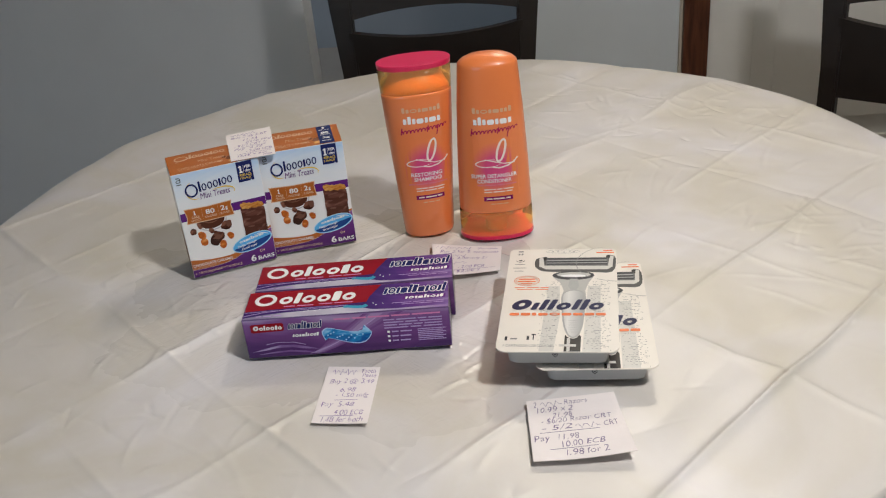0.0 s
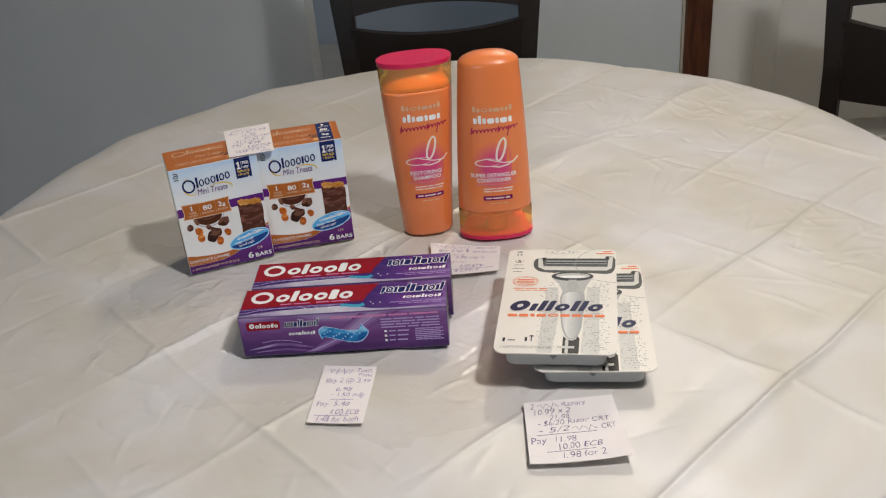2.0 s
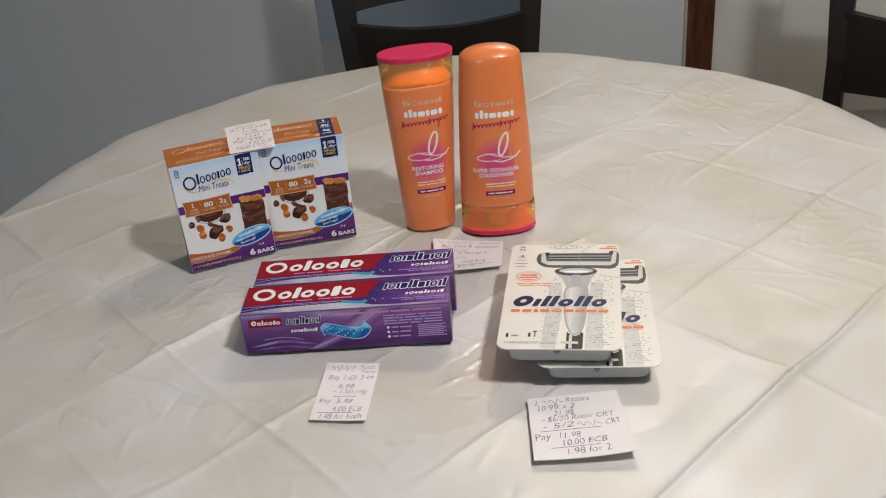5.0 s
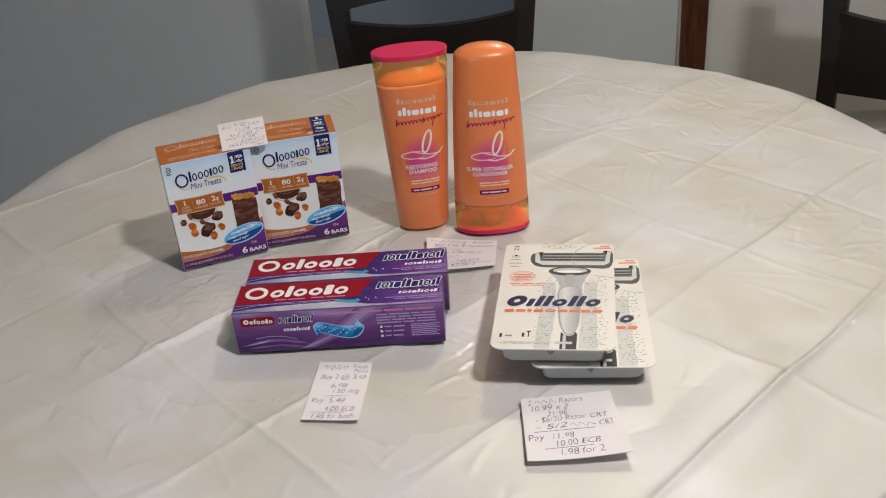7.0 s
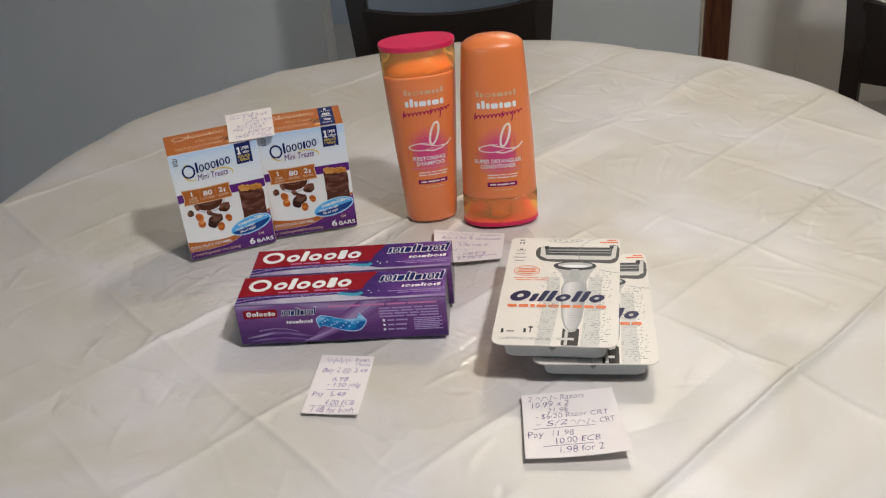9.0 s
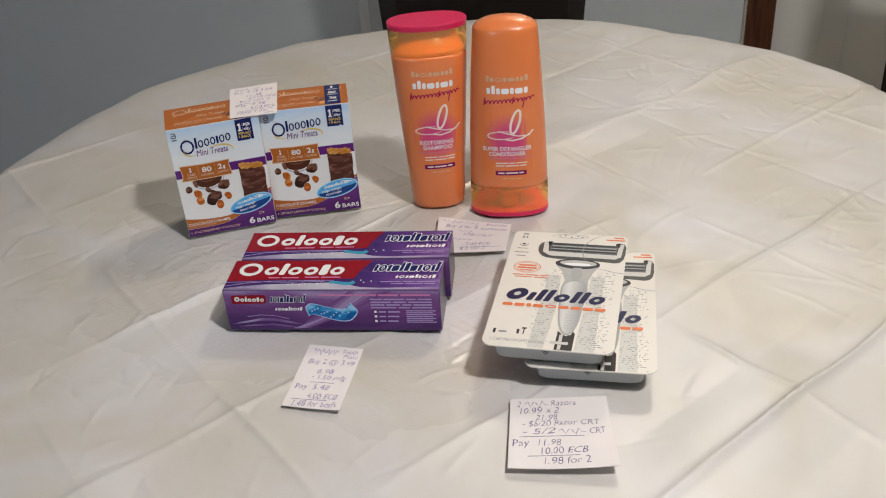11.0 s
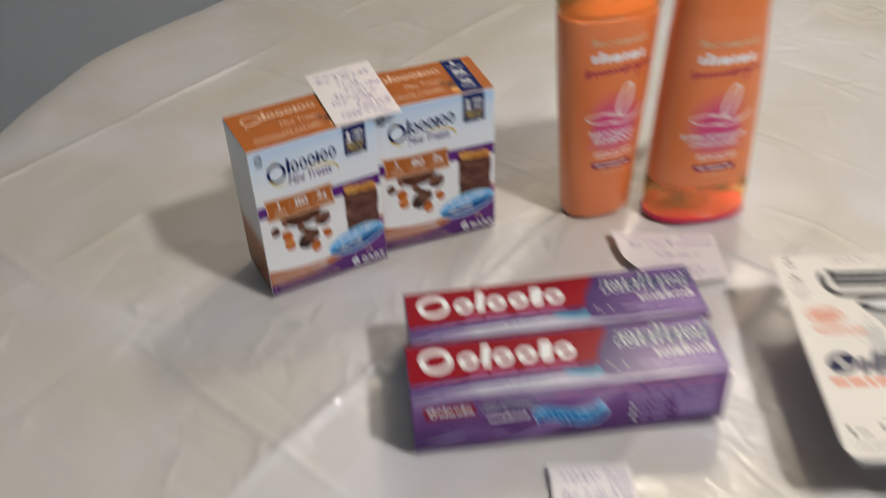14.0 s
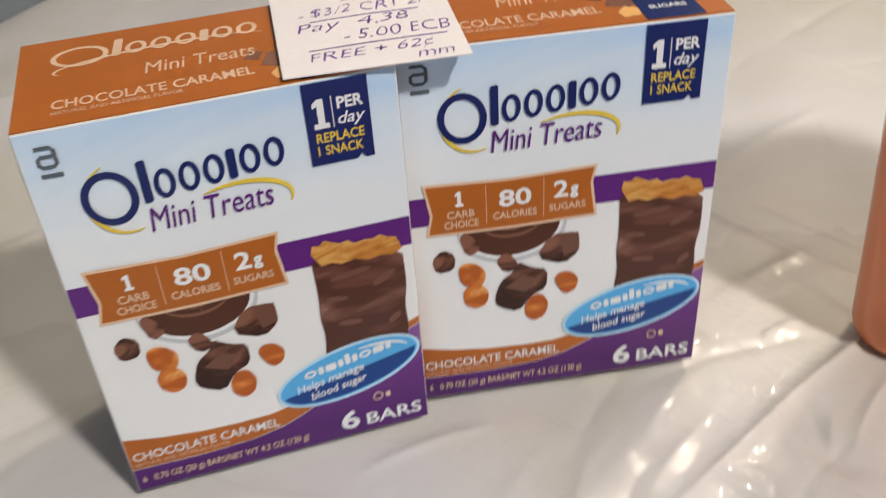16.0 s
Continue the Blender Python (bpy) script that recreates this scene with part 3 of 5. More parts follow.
def waves(x, y, count, low, high, seed):
    """A sum of sine waves in all directions, about 1 high."""
    rng = np.random.RandomState(seed)
    out = np.zeros_like(x)
    for _ in range(count):
        a, f, p = rng.uniform(0, 2 * np.pi), rng.uniform(low, high), rng.uniform(0, 2 * np.pi)
        out += np.sin((x * np.cos(a) + y * np.sin(a)) * f * 2 * np.pi + p)
    return out / np.sqrt(count)


def cloth_height(x, y):
    """Heights in metres over the tabletop: shipping folds, broad waves, short creases and rumpled spots."""
    bend = 0.0022 * waves(x, y, 6, 2, 6, 1)
    a, b = FOLD_A[0] * x + FOLD_A[1] * y + bend, FOLD_B[0] * x + FOLD_B[1] * y + bend
    strong = np.clip(0.62 + 0.5 * waves(x, y, 6, 2, 5, 2), 0.1, 1.6)
    h = 0.0013 * waves(x, y, 9, 1.5, 4.5, 3) + 0.00045 * waves(x, y, 12, 8, 18, 4)
    for at, k in FOLDS_A:
        d = np.abs(a - at)
        h += k * strong * (0.00225 * np.exp(-(d / 0.0032) ** 1.2) + 0.0018 * np.clip(1 - d / 0.055, 0, 1))
    for at, k in FOLDS_B:
        d = np.abs(b - at)
        h += k * strong * (0.00185 * np.exp(-(d / 0.0032) ** 1.2) + 0.0011 * np.clip(1 - d / 0.05, 0, 1))
    rng = np.random.RandomState(7)
    lines = []
    for _ in range(240):
        r, w = TR * rng.uniform(0, 1) ** 0.5, rng.uniform(0, 2 * np.pi)
        turn = rng.choice((0.76, -0.80, 0.30, 1.25)) + rng.normal(0, 0.25)
        lines.append((TX + r * np.cos(w), TY + r * np.sin(w), turn, rng.uniform(0.02, 0.075), rng.choice((-1, 1)) * rng.uniform(0.0003, 0.0009), rng.uniform(0.0018, 0.0034)))
    for cx, cy, spread, count in RUMPLES:
        for _ in range(int(count * 1.7)):
            lines.append((cx + rng.normal(0, spread * 0.75), cy + rng.normal(0, spread * 0.75), rng.uniform(0, np.pi), rng.uniform(0.008, 0.034), rng.choice((-1, 1, 1)) * rng.uniform(0.0005, 0.0013), rng.uniform(0.0014, 0.0034)))
    for cx, cy, turn, half, tall, wide in lines:
        near = np.nonzero((np.abs(x - cx) < half * 1.6) & (np.abs(y - cy) < half * 1.6))[0]
        u = (x[near] - cx) * np.cos(turn) + (y[near] - cy) * np.sin(turn)
        v = -(x[near] - cx) * np.sin(turn) + (y[near] - cy) * np.cos(turn) + 0.12 * u * u / half
        h[near] += tall * np.exp(-np.abs(v / wide) ** 1.4) * np.clip(1 - (u / half) ** 2, 0, 1)
    return h - 0.0034


def table_cloth():
    """Rings from the middle to the rim, a rounded edge, then a draped skirt."""
    spokes, rings, drop = 1100, 290, 14
    w = np.linspace(0, 2 * np.pi, spokes, endpoint=False)
    cw, sw = np.cos(w), np.sin(w)
    ring = np.arange(1, rings + 1)[:, None] / rings
    rim = 1 + 0.004 * waves(cw * 0.6, sw * 0.6, 8, 1, 3, 11)[None, :] * ring ** 4
    x, y = TX + TR * ring * rim * cw[None, :], TY + TR * ring * rim * sw[None, :]
    edge = np.clip((TR * ring - 0.537) / 0.087, 0, 1)
    h = cloth_height(x.ravel(), y.ravel()).reshape(x.shape)
    h = h + edge ** 2 * (0.0010 * waves(cw * 0.6, sw * 0.6, 10, 3, 9, 12)[None, :] - 0.004 * edge ** 3)
    top = np.stack((x, y, TZ + h), -1).reshape(-1, 3)
    f = np.arange(1, drop + 1)[:, None] / drop
    sway = waves(cw * 0.6, sw * 0.6, 8, 1, 3, 13)[None, :] + 0.6 * np.sin(w * 17)[None, :]
    r = TR + 0.010 * np.sin(np.minimum(1, f * 5) * np.pi / 2) + 0.024 * f * sway
    skirt = np.stack((TX + r * cw, TY + r * sw, np.broadcast_to(TZ - 0.006 - 0.19 * f ** 1.1, r.shape)), -1).reshape(-1, 3)
    verts = np.concatenate((np.array([[TX, TY, TZ - 0.002]]), top, skirt))
    k = np.arange(spokes)
    n = (k + 1) % spokes
    row = 1 + np.arange(rings + drop - 1)[:, None] * spokes
    quads = np.stack((row + k, row + spokes + k, row + spokes + n, row + n), -1).reshape(-1, 4)
    faces = [(0, 1 + i, 1 + (i + 1) % spokes) for i in range(spokes)] + quads.tolist()
    me = bpy.data.meshes.new("tablecloth")
    me.from_pydata(verts.tolist(), [], faces)
    me.materials.append(VINYL)
    me.polygons.foreach_set("use_smooth", [True] * len(me.polygons))
    return tagged(new("tablecloth", me), "cream vinyl tablecloth with creased shipping folds, draped over the table", "tablecloth")


table_cloth()
REST = TZ + 0.0012

# ---- snack bar cartons ----
INK_WHITE = ink("white_ink", (0.82, 0.82, 0.82))
INK_NAVY = ink("navy_ink", (0.012, 0.022, 0.115))
INK_PURPLE = ink("purple_ink", (0.115, 0.022, 0.19))
INK_ORANGE = surface("caramel_ink", (0.44, 0.122, 0.016), 0.34, vary=0.12, scale=60, ior=1.38)
INK_PALE = ink("pale_peach_ink", (0.75, 0.52, 0.36))
INK_YELLOW = ink("yellow_ink", (0.78, 0.56, 0.07))
INK_CHOC = ramp_print("chocolate_picture", ((0.3, (0.036, 0.012, 0.008)), (0.5, (0.090, 0.031, 0.019)), (0.75, (0.23, 0.095, 0.058))), 2, 0.03, 0.08, wobble=2.6, wscale=110)
INK_BAR = ramp_print("coated_bar_picture", ((0.2, (0.085, 0.030, 0.020)), (0.5, (0.145, 0.055, 0.038)), (0.72, (0.20, 0.088, 0.064)), (0.95, (0.36, 0.20, 0.16))), 2, -0.03, 0.14, wobble=3.0, wscale=75)
INK_FILLING = ramp_print("filling_picture", ((0.25, (0.42, 0.15, 0.022)), (0.5, (0.56, 0.23, 0.045)), (0.8, (0.68, 0.36, 0.10))), 2, 0.06, 0.085, wobble=2.4, wscale=260)
INK_CARAMEL = ramp_print("caramel_picture", ((0.25, (0.44, 0.10, 0.014)), (0.5, (0.64, 0.19, 0.032)), (0.8, (0.84, 0.46, 0.16))), 2, 0.03, 0.08, wobble=2.2, wscale=130)
INK_SKYBLUE = ink("bright_blue_ink", (0.10, 0.42, 0.78))
INK_BLUE = ink("deep_blue_ink", (0.012, 0.055, 0.24))
INK_GREY = ink("grey_ink", (0.10, 0.12, 0.14))
CARTON_SKY = ramp_print("sky_print", ((0.0, (0.80, 0.82, 0.84)), (0.40, (0.70, 0.78, 0.86)), (1.0, (0.34, 0.57, 0.86))), 2, 0.088, 0.146, wobble=0.9, wscale=28)
CARTON = surface("white_carton", (0.84, 0.83, 0.82), 0.4, vary=0.03, scale=80, coat=0.15)
SIDE_PRINT = ramp_print("side_print", ((0.0, (0.13, 0.045, 0.02)), (0.30, (0.36, 0.12, 0.03)), (0.42, (0.70, 0.66, 0.62)), (1.0, (0.74, 0.76, 0.79))), 2, 0.0, 0.129, rough=0.4, wobble=0.10, wscale=18)
PURPLE_SWIRL = ramp_print("purple_print", ((0.2, (0.07, 0.014, 0.12)), (0.6, (0.13, 0.026, 0.20)), (0.9, (0.24, 0.10, 0.30))), 2, -0.01, 0.045, wobble=0.7, wscale=30)


def snack_carton(m, label):
    w, d, h = 0.098, 0.058, 0.1285
    c = empty("snack_carton", m, label, "box", "pair of snack cartons")
    body = part("carton", block(-w / 2, w / 2, -d / 2, d / 2, 0, h, 0.0007), CARTON, c)
    f, t, s = front_panel(w, d), top_panel(w, d, h), side_panel(w, d)
    P = lambda name, k, shapes, mat, label="": print_shapes(name, f, k, shapes, mat, body, label=label)
    T = lambda text, k, u, v, ww, hh, mat, **o: write("lettering", f, k, text, u, v, ww, hh, mat, body, **o)
    P("sky_print", 1, [rect(0.5, 97.5, 80, 128)], CARTON_SKY, "pale blue sky print fading to white")
    P("purple_band", 2, [rect(0.4, 97.6, 71.5, 81.5)], INK_PURPLE)
    orange = [(0.4, 23), (12, 20.6), (24, 19.0), (36, 18.4), (46, 18.6), (53, 20), (60, 23), (67, 27.5), (76, 34), (86, 39.5), (97.6, 44)]
    base = [(97.6, 41.5), (88, 37), (78, 30), (66, 21), (58, 16), (50, 12.5), (40, 10.2), (24, 9.3), (0.4, 9.8)]
    P("caramel_swoosh", 2, [orange + base], INK_ORANGE)
    P("purple_foot", 3, [[(0.4, 0.4), (97.6, 0.4)] + [(u, v - 0.2) for u, v in base]], PURPLE_SWIRL)
    # bowl, chocolate and caramel pieces
    P("bowl_rim", 3, [ellipse(32.5, 68, 16.8, 12.6)], INK_WHITE)
    P("bowl_shadow", 2.5, [ellipse(32.8, 67.0, 17.5, 13.2)], ink("soft_grey_ink", (0.55, 0.55, 0.57)))
    P("chocolate_cream", 4, [ellipse(32.5, 67.8, 15.6, 11.2)], ink("chocolate_cream_ink", (0.085, 0.028, 0.016)))
    P("cream_swirl", 5, ring_strip(32.5, 70, 10, 6, 1.2, 0, 200, 340) + ring_strip(32.5, 70, 6, 3.5, 0.8, 0, 190, 330), ink("milk_chocolate_ink", (0.20, 0.085, 0.05)))
    for piece in ([(6.6, 58.4), (10.2, 62.1), (14.3, 59.6), (13.8, 53.9), (8.0, 53.2)], [(15.5, 66.5), (19, 67), (23, 60.5), (18.0, 57.9)],
                  [(27, 55), (30, 58), (33, 56), (35, 51), (30, 50)], [(28.6, 46.8), (33, 50), (34.3, 53.8), (39, 50.5), (44.1, 49.3), (43.9, 41.7), (38.5, 39.3), (34.4, 33.2), (27.4, 36.5), (26.4, 40)],
                  [(40.2, 54.1), (45, 62.5), (54.3, 62.2), (54.6, 54.6), (49.5, 50.3)]):
        P("chocolate_piece", 6, [worn(piece, 1)], INK_CHOC)
    P("cut_face", 6.5, [[(47.5, 62.3), (54.1, 62), (54.4, 55), (49.5, 53.5)], [(30, 44), (36, 48), (41, 46), (37, 41)]], ink("cut_chocolate_ink", (0.16, 0.068, 0.045)))
    for piece in ([(14.8, 53.5), (16.5, 56), (20.5, 55.4), (24.0, 51.8), (23.2, 47), (20, 45.7), (15.6, 47.8)], [(15.8, 43.8), (18, 47), (21.5, 47.6), (24.8, 43.5), (23.8, 38.5), (20, 37), (16.6, 39.3)],
                  [(36.6, 36.2), (39, 39.6), (42.6, 39.4), (44.7, 35), (43.2, 30), (39.5, 28.4), (36.4, 31.6)], [(46.2, 44.6), (48, 47.3), (51.7, 47.2), (54.8, 43.8), (53.6, 39.2), (49.7, 37.8)]):
        P("caramel_piece", 7, [worn(piece, 2)], INK_CARAMEL)
    # the banner
    banner = [(5.4, 86.2), (32, 85.0), (59.4, 86.0), (58.2, 80), (59.8, 67.6), (33, 67.0), (5.6, 67.4), (7.2, 75)]
    P("banner_edge", 8, [banner], INK_PALE)
    P("banner", 9, [[(32.5 + (u - 32.5) * 0.965, 76.6 + (v - 76.6) * 0.90) for u, v in banner]], INK_ORANGE)
    P("banner_rule", 10, [rect(24.6, 24.8, 70, 83.5), rect(42.6, 42.8, 70, 83.5)], INK_PALE)
    P("numeral", 11, [one(16.4, 77.4, 5.2)], INK_WHITE)
    T("CARB", 11, 12.4, 73.3, 8.6, 2.7, INK_PALE, bold=0.02)
    T("CHOICE", 11, 11.4, 69.7, 10.8, 2.7, INK_PALE, bold=0.02)
    T("80", 11, 28.6, 75.2, 10.2, 6.0, INK_WHITE, bold=0.025)
    T("CALORIES", 11, 26.7, 71.0, 13.8, 2.6, INK_PALE, bold=0.02)
    T("2", 11, 45.8, 76.0, 4.6, 6.0, INK_WHITE, bold=0.025)
    T("g", 11, 51.0, 75.2, 2.6, 4.4, INK_WHITE, bold=0.04)
    T("SUGARS", 11, 44.4, 71.4, 11.6, 2.5, INK_PALE, bold=0.02)
    # the corner badge
    P("badge", 8, [[(72, 127.9), (89.6, 127.9), (89.6, 103.8), (87.2, 103.8), (86, 105.2), (84.8, 103.8), (72, 103.8)]], INK_NAVY)
    P("numeral", 9, [one(76.2, 114.6, 8.6)], INK_WHITE)
    P("badge_rule", 9, [rect(79.3, 79.55, 114.5, 123.5)], INK_WHITE)
    T("PER", 9, 80.8, 119.6, 7.2, 3.4, INK_WHITE, bold=0.03)
    T("day", 9, 80.6, 114.0, 7.6, 4.6, INK_WHITE, shear=0.3, bold=0.01)
    T("REPLACE", 9, 74.2, 110.4, 13.2, 2.9, INK_YELLOW, bold=0.015)
    T("1 SNACK", 9, 74.2, 106.6, 12.6, 2.9, INK_YELLOW, bold=0.015)
    # word-mark as plain shapes, and the line under it
    P("maker_mark", 8, stroke([(4.6, 123.9), (8.2, 123.9), (9.1, 123.0), (9.1, 119.4), (8.2, 118.6), (5.6, 118.6), (4.8, 119.4), (4.8, 120.8), (5.6, 121.5), (8.6, 121.5)], 1.0) + bars(4.4, 115.6, 5.4, 1.2, (1,)), INK_GREY)
    P("word_mark", 9, tilt(ring_strip(18.9, 106.4, 6.2, 7.0, 2.0) + emblem("loooioo", 26.8, 102.2, 38.4, 12.4, 0.10, 0.24), 18, 104, 5.5), INK_NAVY, "navy word-mark drawn as plain shapes")
    P("yellow_swoosh", 8.5, ring_strip(50, 96.5, 15.5, 7.2, 1.5, 4, -20, 120) + ring_strip(22, 106, 9.5, 10.5, 1.3, 0, 110, 290), INK_YELLOW)
    T("Mini Treats", 10, 26.8, 94.2, 33.5, 7.2, INK_PURPLE, shear=0.18, bold=0.0, turn=1.5)
    # the bar
    P("bar_picture", 6, [worn([(67.0, 76), (94.4, 72), (94.9, 58), (93.6, 50), (94.2, 43), (93.4, 36), (66.7, 36), (67.8, 45), (67.0, 52), (67.6, 60)], 1)], INK_BAR, "chocolate-coated bar picture")
    P("bar_filling", 7, [[(67.3, 75.5), (68.0, 78.4), (70.2, 78.2), (71.6, 79.4), (74.2, 78.4), (76, 77.4), (78.6, 77.9), (80.4, 76.4), (83.6, 77.0), (86, 76.6), (88, 77.5), (90.4, 76.2), (93.0, 75.6), (94.5, 71.2), (91.5, 69.4), (88, 70.3), (84, 69.6), (80, 71.0), (76, 70.2), (73, 71.3), (70, 70.8)]], INK_FILLING)
    for u, v, wide, tall, lean in ((78, 66, 6.5, 1.1, 8), (88, 62, 4.2, 1.3, 30), (73, 58, 3.6, 0.9, -10), (84, 53, 6.0, 1.0, 14), (76, 48, 4.0, 1.1, -6), (90, 46, 2.6, 1.2, 40)):
        P("coating_gleam", 7, [ellipse(u, v, wide, tall, lean, n=16)], ink("milk_gleam_ink", (0.165, 0.070, 0.050)))
    # the oval seal
    P("seal_rim", 9, [ellipse(73.2, 28.8, 24.3, 10.4, 12)], ink("pale_blue_ink", (0.50, 0.74, 0.90)))
    P("seal", 10, [ellipse(73.2, 28.8, 23.3, 9.4, 12)], INK_SKYBLUE)
    P("seal_lower", 11, [ellipse(73.2, 28.8, 22.6, 8.8, 12, 184, 356)], INK_BLUE)
    P("seal_gleam", 11, ring_strip(73.2, 28.8, 20.8, 7.4, 1.2, 12, 10, 75), INK_WHITE)
    P("seal_mark", 12, [[(u * math.cos(0.17) - v * math.sin(0.17) + 59.0, u * math.sin(0.17) + v * math.cos(0.17) + 29.6) for u, v in s] for s in emblem("oibiliobi", 0, 0, 29, 4.0, 0.1, 0.3)], INK_WHITE)
    T("Helps manage", 12, 56.2, 23.4, 22.5, 4.0, INK_WHITE, shear=0.2, turn=10, bold=0.012)
    T("blood sugar", 12, 60.2, 19.6, 19.0, 3.8, INK_WHITE, shear=0.2, turn=10, bold=0.012)
    T("CHOCOLATE CARAMEL", 8, 1.8, 13.4, 46.5, 3.4, INK_WHITE, bold=0.012, turn=-0.3)
    T("NATURAL AND ARTIFICIAL FLAVOR", 8, 1.9, 11.0, 30, 1.4, INK_PALE)
    T("6", 8, 68.0, 3.6, 6.2, 8.0, INK_WHITE, bold=0.025)
    T("BARS", 8, 76.6, 3.6, 19.0, 5.0, INK_WHITE, bold=0.015)
    P("kosher_mark", 8, ring_strip(81.4, 15, 1.5, 1.5, 0.4, n=16) + [rect(84, 85.6, 14, 16)], INK_PALE)
    T("6   0.70 OZ (20 g) BARS/NET WT 4.2 OZ (120 g)", 8, 2.6, 3.0, 54, 3.4, INK_PALE, bold=0.01)
    # top flap
    top = part("top_flap", block(-w / 2 + 0.0004, w / 2 - 0.0004, -d / 2 + 0.0004, d / 2 - 0.001, h, h + 0.0004), INK_ORANGE, c, "caramel-brown printed top flap")
    up = top_panel(w, d, h + 0.0004)
    U = lambda name, k, shapes, mat: print_shapes(name, up, k, shapes, mat, top)
    U("top_word_mark", 1, ring_strip(17, 42, 7.2, 6.2, 1.5) + emblem("loooioo", 25.5, 38, 41, 12, 0.1, 0.22) + ring_strip(40, 34, 30, 6.5, 1.4, 3, 20, 200), INK_PALE)
    write("lettering", up, 1, "Mini Treats", 34, 22, 30, 7.5, INK_PALE, top, shear=0.15)
    write("lettering", up, 1, "CHOCOLATE CARAMEL", 10, 9.5, 52, 5.2, INK_PALE, top, bold=0.012)
    write("lettering", up, 1, "NATURAL AND ARTIFICIAL FLAVOR", 10, 6.2, 33, 2.0, INK_PALE, top)
    U("top_chocolate", 1, [[(64, 14), (67, 22), (74, 24), (76, 16), (70, 11)], [(60, 20), (63, 25), (66, 23), (64, 18)]], INK_CHOC)
    U("top_caramel", 2, [[(66, 8), (69, 12), (73, 10), (72, 5), (67, 4)], [(86, 46), (89, 49), (92, 46), (90, 42)]], INK_CARAMEL)
    U("navy_strip", 3, [rect(72.5, 89.6, 0.6, 56.5)], INK_NAVY)
    for word, u, v, ww, hh in (("1", 79.5, 47, 2.6, 5.5), ("CARB CHOICE", 75, 42.5, 12, 2.2), ("80", 76.5, 31, 9, 6.5), ("CALORIES", 75, 27, 12, 2.2), ("2g", 77, 14.5, 8.5, 7), ("SUGARS", 75.5, 8, 11, 2.4)):
        write("lettering", up, 4, word, u, v, ww, hh, INK_WHITE, top, bold=0.03)
    print_shapes("side_print", s, 1, [rect(0.6, d * 1000 - 0.6, 0.6, h * 1000 - 0.8)], SIDE_PRINT, body, label="white side fading to caramel brown at the foot")
    print_shapes("side_print", right_panel(w, d), 1, [rect(0.6, d * 1000 - 0.6, 0.6, h * 1000 - 0.8)], SIDE_PRINT, body)
    return c


def turned(x, y, yaw, w, d):
    """The pose of a carton whose front left base corner stands at (x, y)."""
    return pose(x, y, REST, 0, 0, yaw) @ Matrix.Translation((w / 2, d / 2, 0))


SNACK = Matrix.Diagonal((1.0135, 1.0, 1.032, 1.0))
first = snack_carton(turned(-0.2003, 1.0232, 20.96, 0.0993, 0.058) @ SNACK, "white and purple chocolate caramel snack bar carton")
copy_thing(first, turned(-0.1100, 1.0663, 12.65, 0.0993, 0.058))

# ---- toothpaste cartons ----
RED = surface("red_ink", (0.27, 0.007, 0.016), 0.22, vary=0.06, scale=200, ior=1.24)
SILVER = ramp_print("silver_band", ((0.0, (0.24, 0.20, 0.32)), (0.5, (0.52, 0.50, 0.58)), (1.0, (0.22, 0.12, 0.34))), 0, -0.1, 0.1, rough=0.22, wobble=1.2, wscale=40)
PURPLE_TOP = ramp_print("violet_top_print", ((0.25, (0.045, 0.016, 0.13)), (0.55, (0.105, 0.034, 0.21)), (0.80, (0.20, 0.12, 0.34)), (0.98, (0.36, 0.31, 0.48))), 0, -0.02, 0.13, wobble=0.9, wscale=34)
PURPLE_FRONT = ramp_print("violet_front_print", ((0.15, (0.055, 0.016, 0.105)), (0.5, (0.135, 0.042, 0.19)), (0.72, (0.20, 0.085, 0.27)), (0.98, (0.42, 0.33, 0.54))), 2, -0.01, 0.055, wobble=0.75, wscale=34)
NAVY_END = ink("dark_navy_ink", (0.018, 0.012, 0.05))
GEL = ramp_print("blue_gel_picture", ((0.2, (0.008, 0.10, 0.34)), (0.5, (0.02, 0.26, 0.60)), (0.8, (0.30, 0.62, 0.85))), 2, 0.0, 0.045, wobble=1.6, wscale=120)
TEAL = ink("teal_gel_ink", (0.05, 0.30, 0.46))
PINK_INK = ink("pink_ink", (0.62, 0.20, 0.42))
LILAC = ink("lilac_ink", (0.42, 0.30, 0.58))


PURPLE_SWIRL_PALE = ramp_print("pale_swirl_print", ((0.15, (0.16, 0.06, 0.24)), (0.5, (0.30, 0.19, 0.42)), (0.9, (0.58, 0.50, 0.68))), 2, -0.01, 0.055, wobble=1.3, wscale=60)


def squiggle(cu, cv, length, tall):
    """The outline of a wavy rope of gel whose right end curls up to a point."""
    up, low = [], []
    for i in range(41):
        f = i / 40
        x = cu - length / 2 + length * f
        mid = cv + tall * (0.16 * math.cos(min(1, f / 0.72) * math.pi) + 0.20 * max(0, (f - 0.72) / 0.28) ** 1.5)
        half = tall * (0.25 + 0.07 * f) * math.sqrt(max(0.0, min(1, 9 * f + 0.05, 7 * (1 - f) + 0.02)))
        curl = tall * 0.22 * max(0, 1 - abs(f - 0.90) / 0.07)
        hang = tall * 0.20 * max(0, 1 - abs(f - 0.05) / 0.05)
        up.append((x - 0.3 * curl, mid + half + curl))
        low.append((x, mid - half - hang))
    return up + low[::-1]


